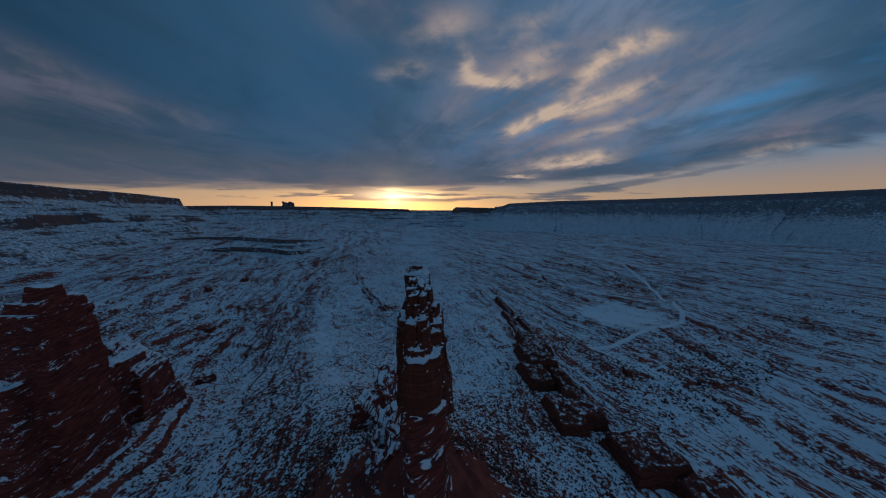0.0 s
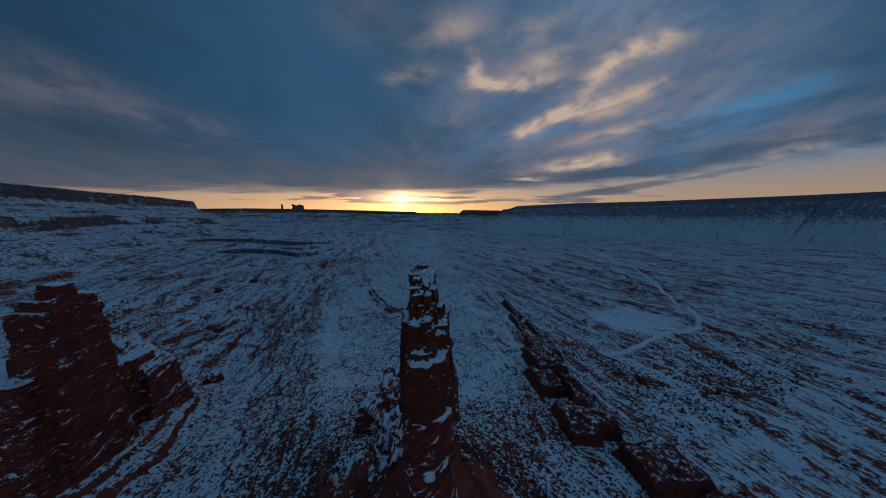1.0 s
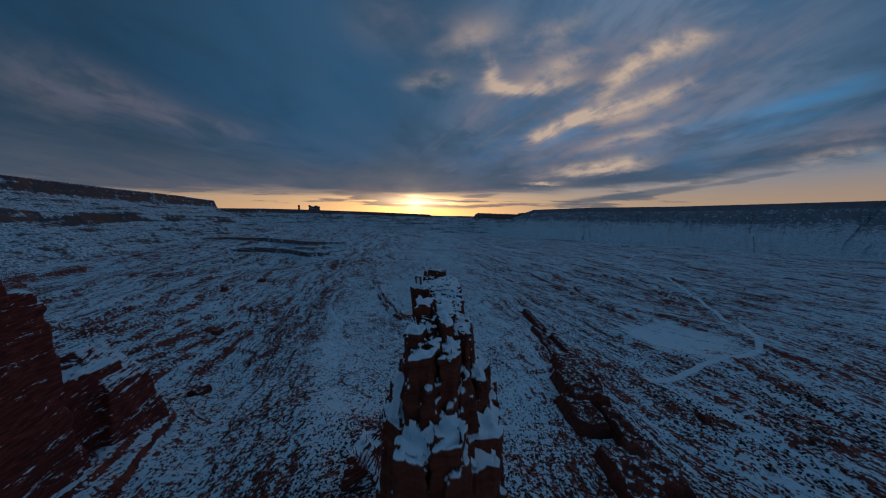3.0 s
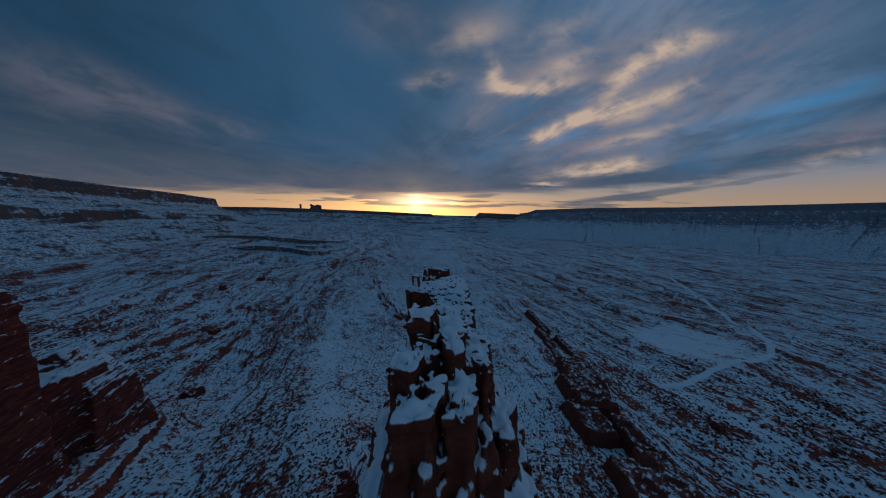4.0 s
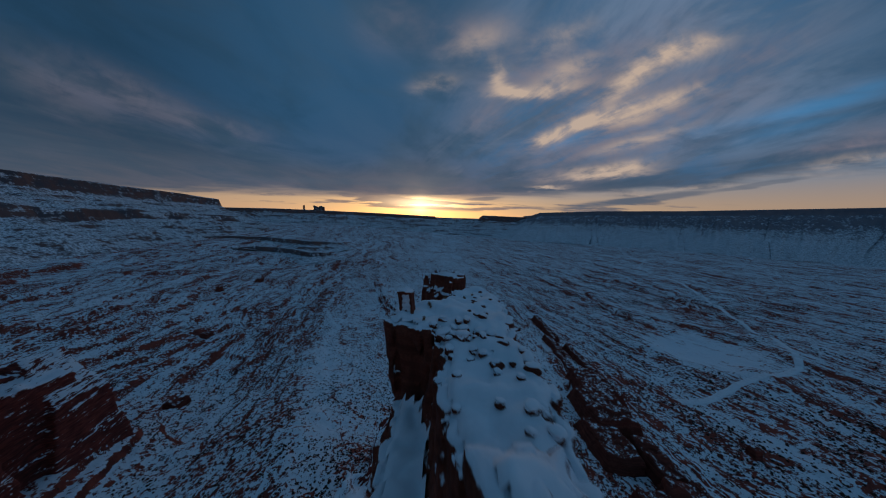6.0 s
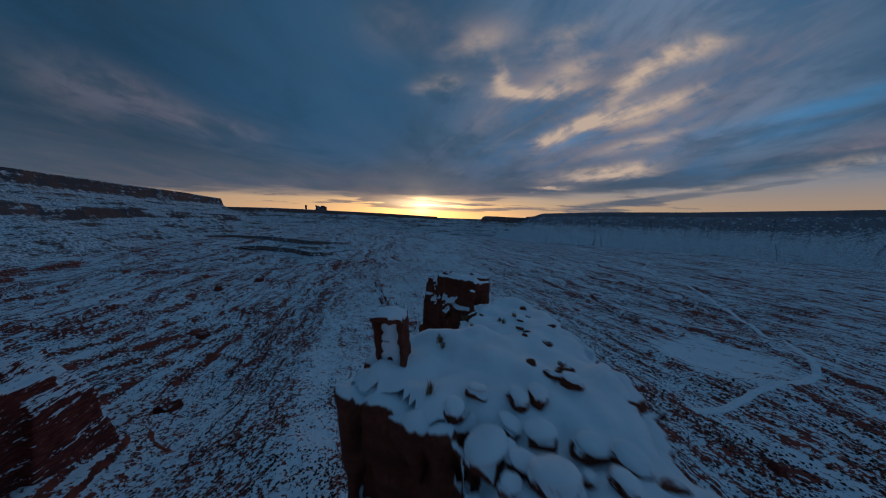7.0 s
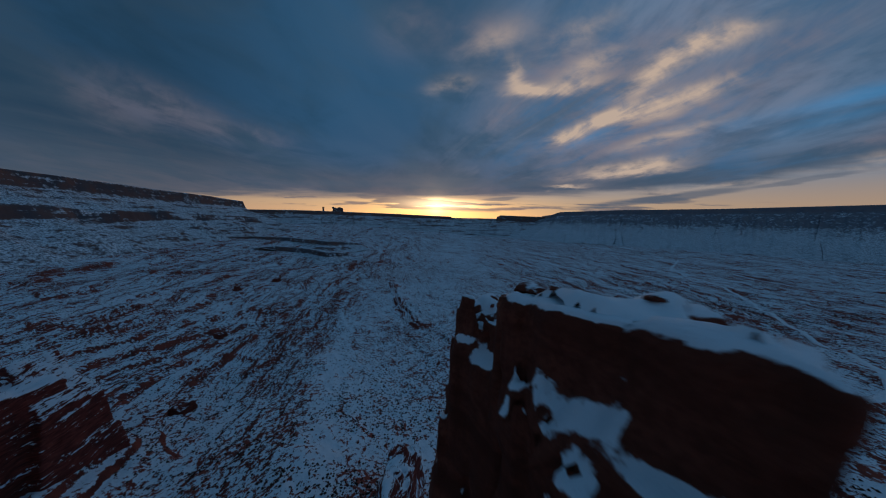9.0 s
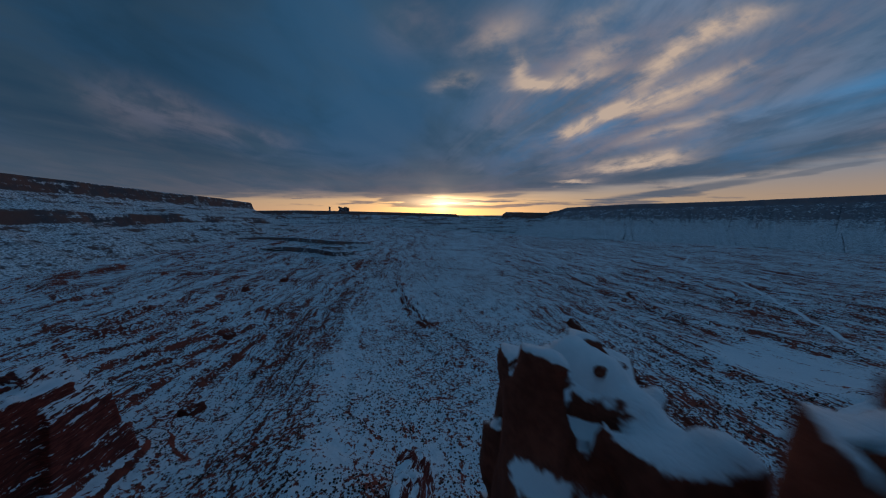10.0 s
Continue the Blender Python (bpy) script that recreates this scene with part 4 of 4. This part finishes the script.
def rock_tower(name, label, blocks, lo, hi, cell, seed, rough=1.0, slope=0.0, jag=22.0, base=None):
    """A tower or outcrop of layered stone from blocks; slope: the tilt of its layers. A block may end in sloping cuts: x, z and fall per metre."""
    def field(x, y, z):
        wx = x + rough * (9 * fbm(x / 34 + seed, y / 34, z / 60, 2) + 3.0 * (vnoise(x / 8, y / 8, z / 14) - 0.5))
        wy = y + rough * (9 * fbm(y / 34 + 31, x / 34 + seed, z / 60, 2) + 3.0 * (vnoise(y / 8 + 3, x / 8, z / 14) - 0.5))
        wz = z + rough * jag * fbm(x / 9, y / 9, seed, 2)
        f = None
        for b in blocks:
            d = block(wx, wy, wz, b[:6])
            for px, pz, lean in b[6:]:
                d = np.maximum(d, (wz - pz + lean * (wx - px)) / math.hypot(1, lean))
            f = d if f is None else blended(f, d, 4.0 * rough)
        tilt = z - slope * (x + y) * 0.7 + 6 * (vnoise(x / 30, y / 30, seed) - 0.5)
        return f + rough * (2.2 * (vnoise(tilt / 3.6, x / 25, y / 25) - 0.5) + 2.6 * (vnoise(tilt / 9.0, x / 40, y / 40) - 0.5) + 2.4 * (vnoise(x / 4, y / 4, z / 3) - 0.5))
    verts, quads = surface(carve(field, lo, hi, cell, 12.0 * rough + 9), lo, cell)
    ob = new(name, mesh_of(name, verts, quads, M_OUTCROP if name == "rock_outcrop" else M_TOWER))
    if base:
        ob.parent = base
        return tagged(ob, label)
    return tagged(ob, label, "rock tower" if name == "rock_tower" else "rock outcrop")


tower = rock_tower("rock_tower", "massive layered red sandstone towers streaked with snow",
                   [(-320, -287, 120, 152, -60, 0.035), (-345, -300, 108, 150, -112, 0.16), (-420, -330, 105, 190, -128, 0.12),
                    (-400, -305, 194, 214, -108, 0.14, (-333, -120, 0.95), (-333, -120, -0.42)), (-372, -309, 142, 206, -133, 0.10)], (-455, 50, -250), (-225, 265, -44), 1.4, 3.0, 0.6, 0.30, 8.0)
rock_tower("summit_block", "raised summit block of layered rock", [(-313, -288, 123, 148, -51, 0.05)], (-335, 105, -80), (-270, 165, -42), 1.1, 3.0, 0.6, 0.25, 7.0, tower)
rock_tower("summit_knob", "small square knob of rock on the summit", [(-301, -288, 124, 136, -39, 0.10)], (-315, 112, -62), (-275, 150, -32), 0.9, 5.0, 0.4, 0.25, 5.0, tower)
rock_tower("rock_outcrop", "dark red sandstone outcrop rising from snow",
           [(148, 176, 226, 272, -203, 0.30), (160, 200, 262, 318, -199, 0.30), (176, 214, 308, 362, -201, 0.30)], (105, 180, -245), (255, 410, -188), 1.4, 11.0, 0.6, 0.5, 12.0)
rock_tower("rock_outcrop", "narrow dark ledge winding over snow", [(184, 193, 385, 440, -212, 0.35), (190, 199, 430, 500, -212, 0.35), (204, 214, 490, 610, -213, 0.35)], (165, 370, -240), (235, 625, -200), 1.4, 4.0, 0.6, 0.3, 10.0)
rock_tower("rock_outcrop", "short dark ledge beside a larger outcrop", [(212, 222, 372, 420, -211, 0.35), (212, 221, 415, 462, -212, 0.35)], (195, 360, -240), (240, 475, -200), 1.4, 7.0, 0.6, 0.3, 10.0)
rock_tower("rock_outcrop", "dark jagged sandstone ridge rising from snow",
           [(184, 200, 212, 250, -205, 0.25), (150, 178, 150, 196, -203, 0.25), (178, 204, 160, 205, -202, 0.25), (190, 238, 98, 138, -203, 0.25), (220, 258, 48, 92, -205, 0.25)], (115, 20, -245), (295, 275, -188), 1.5, 17.0, 0.7, 0.4, 14.0)
for x, y, w, h, lab in ((-598, 800, 8, 9, "square dark boulder standing on the snowy slope"), (-620, 680, 5, 13, "slim dark rock spire on the snowy slope"),
                        (306, 252, 4, 9, "small dark rock standing alone in the snow"), (-455, 470, 7, 8, "dark red rock on a snowy slope"), (-330, 300, 9, 10, "dark red rock above a gully")):
    base = float(land(x, y))
    rock_tower("rock_outcrop", lab, [(x - w, x + w, y - w, y + w, base + h, 0.1)], (x - 3 * w, y - 3 * w, base - 4), (x + 3 * w, y + 3 * w, base + h + 5), 0.9, x % 7, 0.35)


# ---- loose things on the fin ----
def fin_height(x, y):
    """Top of rock and snow on the fin at a place."""
    hit, place, *_ = scene.ray_cast(bpy.context.evaluated_depsgraph_get(), Vector((x, y, 4)), Vector((0, 0, -1)))
    return place.z if hit else -11.0


def boulder_mesh(seed):
    """A broken slab of stone with chipped flat sides."""
    r = random.Random(seed)
    bm = bmesh.new()
    bmesh.ops.create_icosphere(bm, subdivisions=3, radius=1.0)
    for _ in range(9):
        n = Vector((r.gauss(0, 1), r.gauss(0, 1), r.gauss(0, 0.7))).normalized()
        d = r.uniform(0.55, 0.85)
        for v in bm.verts:
            over = v.co.dot(n) - d
            if over > 0:
                v.co -= n * over
    for v in bm.verts:
        v.co = Vector((v.co.x, v.co.y * 0.8, v.co.z * 0.62)) + 0.05 * noise.noise_vector(v.co * 2.5 + Vector((seed, 0, 0)))
    me = bpy.data.meshes.new("boulder")
    bm.to_mesh(me)
    bm.free()
    me.materials.append(M_ROCK)
    return me


def cap_mesh(seed):
    """A rounded cap of snow for a boulder."""
    bm = bmesh.new()
    bmesh.ops.create_icosphere(bm, subdivisions=3, radius=1.0)
    for v in bm.verts:
        v.co = Vector((v.co.x * 0.80, v.co.y * 0.66, 0.52 + v.co.z * (0.26 if v.co.z > 0 else 0.2))) + 0.07 * noise.noise_vector(v.co * 1.8 + Vector((seed, 3, 0)))
    for f in bm.faces:
        f.smooth = True
    me = bpy.data.meshes.new("snow_cap")
    bm.to_mesh(me)
    bm.free()
    me.materials.append(M_SNOW)
    return me


def build_boulders():
    kinds = []
    for k in range(4):
        ob = new("boulder", boulder_mesh(k + 2))
        cap = new("snow_cap", cap_mesh(k + 2))
        cap.parent = ob
        tagged(cap, "rounded cap of fresh snow")
        tagged(ob, "dark red boulder capped with snow on the fin", "boulder", group="boulders on the fin")
        kinds.append(ob)
    slab = new("rock_slab", boulder_mesh(9))
    slab.data.materials[0] = M_BARE
    tagged(slab, "small bare dark red rock slab in the snow", "rock", group="rocks on the flat top")
    r = random.Random(12)
    spots = [(-1.0, 32.5, 0.95), (0.2, 34.2, 0.5), (0.9, 34.3, 0.5), (0.6, 32.9, 0.6), (0.4, 31.4, 0.75), (-0.2, 32.0, 0.5), (-1.2, 34.4, 0.45), (-2.0, 33.8, 0.5),
             (2.4, 35.0, 0.5), (1.9, 32.6, 0.6), (2.7, 32.2, 0.6), (4.2, 20.3, 0.8), (3.4, 24.0, 0.5), (4.6, 27.5, 0.6)]
    spots += [(r.uniform(-0.8, 4.6), r.uniform(22, 33.5), r.uniform(0.25, 0.55)) for _ in range(22)]
    bare = [(3.3, 43.6, 0.30), (2.4, 42.3, 0.25), (2.1, 41.3, 0.42), (2.2, 40.1, 0.28), (1.9, 39.4, 0.22), (3.0, 39.1, 0.35), (1.3, 36.3, 0.35), (2.6, 36.2, 0.5),
            (4.0, 41.2, 0.35), (1.9, 35.6, 0.4), (2.9, 36.9, 0.3), (-0.4, 44.3, 0.25), (0.0, 43.2, 0.22), (0.6, 45.8, 0.2), (3.4, 45.0, 0.4), (-0.9, 43.0, 0.2),
            (-3.3, 54.5, 0.85), (-2.3, 54.8, 0.9), (-1.2, 54.7, 0.6), (0.2, 54.8, 0.5), (-1.0, 53.9, 0.4), (0.5, 54.0, 0.45), (-2.2, 53.4, 0.25), (0.0, 52.4, 0.3), (-2.9, 58.6, 0.22), (-3.5, 58.0, 0.18), (-2.2, 58.0, 0.25)]
    bare += [(r.uniform(2.6, 5.4), r.uniform(11, 19), r.uniform(0.25, 0.45)) for _ in range(9)] + [(r.uniform(2.5, 5.0), r.uniform(21, 33), r.uniform(0.3, 0.6)) for _ in range(8)]
    poses = [(kinds[i % 4], x, y, z, 0.30) for i, (x, y, z) in enumerate(spots)] + [(slab, x, y, z, 0.05) for x, y, z in bare]
    heights = [fin_height(x, y) for _, x, y, _, _ in poses]
    first = set()
    for (kind, x, y, size, up), h in zip(poses, heights):
        m = pose(x, y, h + size * up * 0.5, r.uniform(-14, 14), r.uniform(-14, 14), r.uniform(0, 360))
        ob = kind if kind.name not in first else copy_thing(kind, m)
        if kind.name not in first:
            first.add(kind.name)
            ob.matrix_basis = m
        ob.scale = (size, size, size * (0.6 if kind is slab else 1.0))


build_boulders()


def grass_mesh(seed, blades=70):
    """A dry tuft: thin bent blades from one foot."""
    r = random.Random(seed)
    verts, faces = [], []
    for _ in range(blades):
        a, lean, h = r.uniform(0, 6.283), r.uniform(0.05, 0.55), r.uniform(0.16, 0.42)
        side = Vector((-math.sin(a), math.cos(a), 0)) * 0.008
        foot = Vector((r.gauss(0, 0.05), r.gauss(0, 0.05), -0.05))
        tip = Vector((math.cos(a) * lean, math.sin(a) * lean, 1.0)).normalized() * h
        mid = foot + tip * 0.55 + Vector((0, 0, 0.03))
        k = len(verts)
        verts += [foot - side, foot + side, mid + side, mid - side, foot + tip + Vector((math.cos(a), math.sin(a), 0)) * lean * 0.15]
        faces += [(k, k + 1, k + 2), (k, k + 2, k + 3), (k + 3, k + 2, k + 4)]
    return mesh_of("grass_tuft", [tuple(v) for v in verts], faces, M_GRASS, flat=True)


def build_grass():
    tuft = new("grass_tuft", grass_mesh(4))
    tagged(tuft, "dry brown grass tuft poking out of the snow", "grass tuft", group="grass on the flat top")
    spots = [(-2.7, 38.3, 1.3), (-2.55, 38.0, 0.9), (-0.9, 40.6, 1.1), (-1.2, 43.4, 1.5), (1.1, 42.4, 0.9), (-1.0, 44.6, 1.3), (-2.9, 33.9 + 0.6, 1.2), (2.1, 42.7, 1.0), (1.2, 41.7, 1.0)]
    heights = [fin_height(x, y) for x, y, _ in spots]
    for i, ((x, y, size), h) in enumerate(zip(spots, heights)):
        m = pose(x, y, h + 0.02, 0, 0, 77 * i)
        ob = copy_thing(tuft, m) if i else tuft
        ob.matrix_basis = m
        ob.scale = (size, size, size)


build_grass()


# ---- shrubs ----
def build_shrubs():
    """Thousands of small desert shrubs on the snow."""
    r = np.random.RandomState(5)
    n = 190000
    a = np.radians(r.uniform(-68, 68, n))
    d = 90 + 1300 * r.rand(n) ** 1.05
    x, y = np.sin(a) * d, np.cos(a) * d + 20
    clump = fbm(x / 60, y / 60, 2.2, 3)
    basin = np.exp(-(((x - 460) / 85) ** 2 + ((y - 470) / 70) ** 2) ** 2)
    near, _ = lines(x, y, [np.array(p, float) for p in ROAD])
    ok = (clump + 0.25 * r.rand(n) > 0.06 + 0.14 * smooth(250, 500, x)) & (basin < 0.3) & (near > 7)
    x, y = x[ok][:46000], y[ok][:46000]
    z = land(x, y)
    n = len(x)
    oct8 = np.array([(1, 0, 0), (0, 1, 0), (-1, 0, 0), (0, -1, 0), (0, 0, 1), (0, 0, -1)], float)
    tri = np.array([(0, 1, 4), (1, 2, 4), (2, 3, 4), (3, 0, 4), (1, 0, 5), (2, 1, 5), (3, 2, 5), (0, 3, 5)])
    size = r.uniform(0.4, 1.15, n) ** 1.3 * (1 + 0.7 * smooth(200, 400, x))
    spin = r.uniform(0, 6.283, n)
    c, w = np.cos(spin)[:, None], np.sin(spin)[:, None]
    shape = oct8[None] * r.uniform(0.6, 1.35, (n, 6, 1)) * size[:, None, None] * np.array([1, 1, 0.8])
    shape = np.stack([shape[..., 0] * c - shape[..., 1] * w, shape[..., 0] * w + shape[..., 1] * c, shape[..., 2]], -1)
    verts = shape + np.stack([x, y, z + 0.35 * size], -1)[:, None]
    faces = tri[None] + 6 * np.arange(n)[:, None, None]
    ob = new("shrubs", mesh_of("shrubs", verts.reshape(-1, 3), faces.reshape(-1, 3), M_SHRUB, flat=True))
    tagged(ob, "scattered dark desert shrubs dusted with snow", "shrubs", kind="stuff")


build_shrubs()
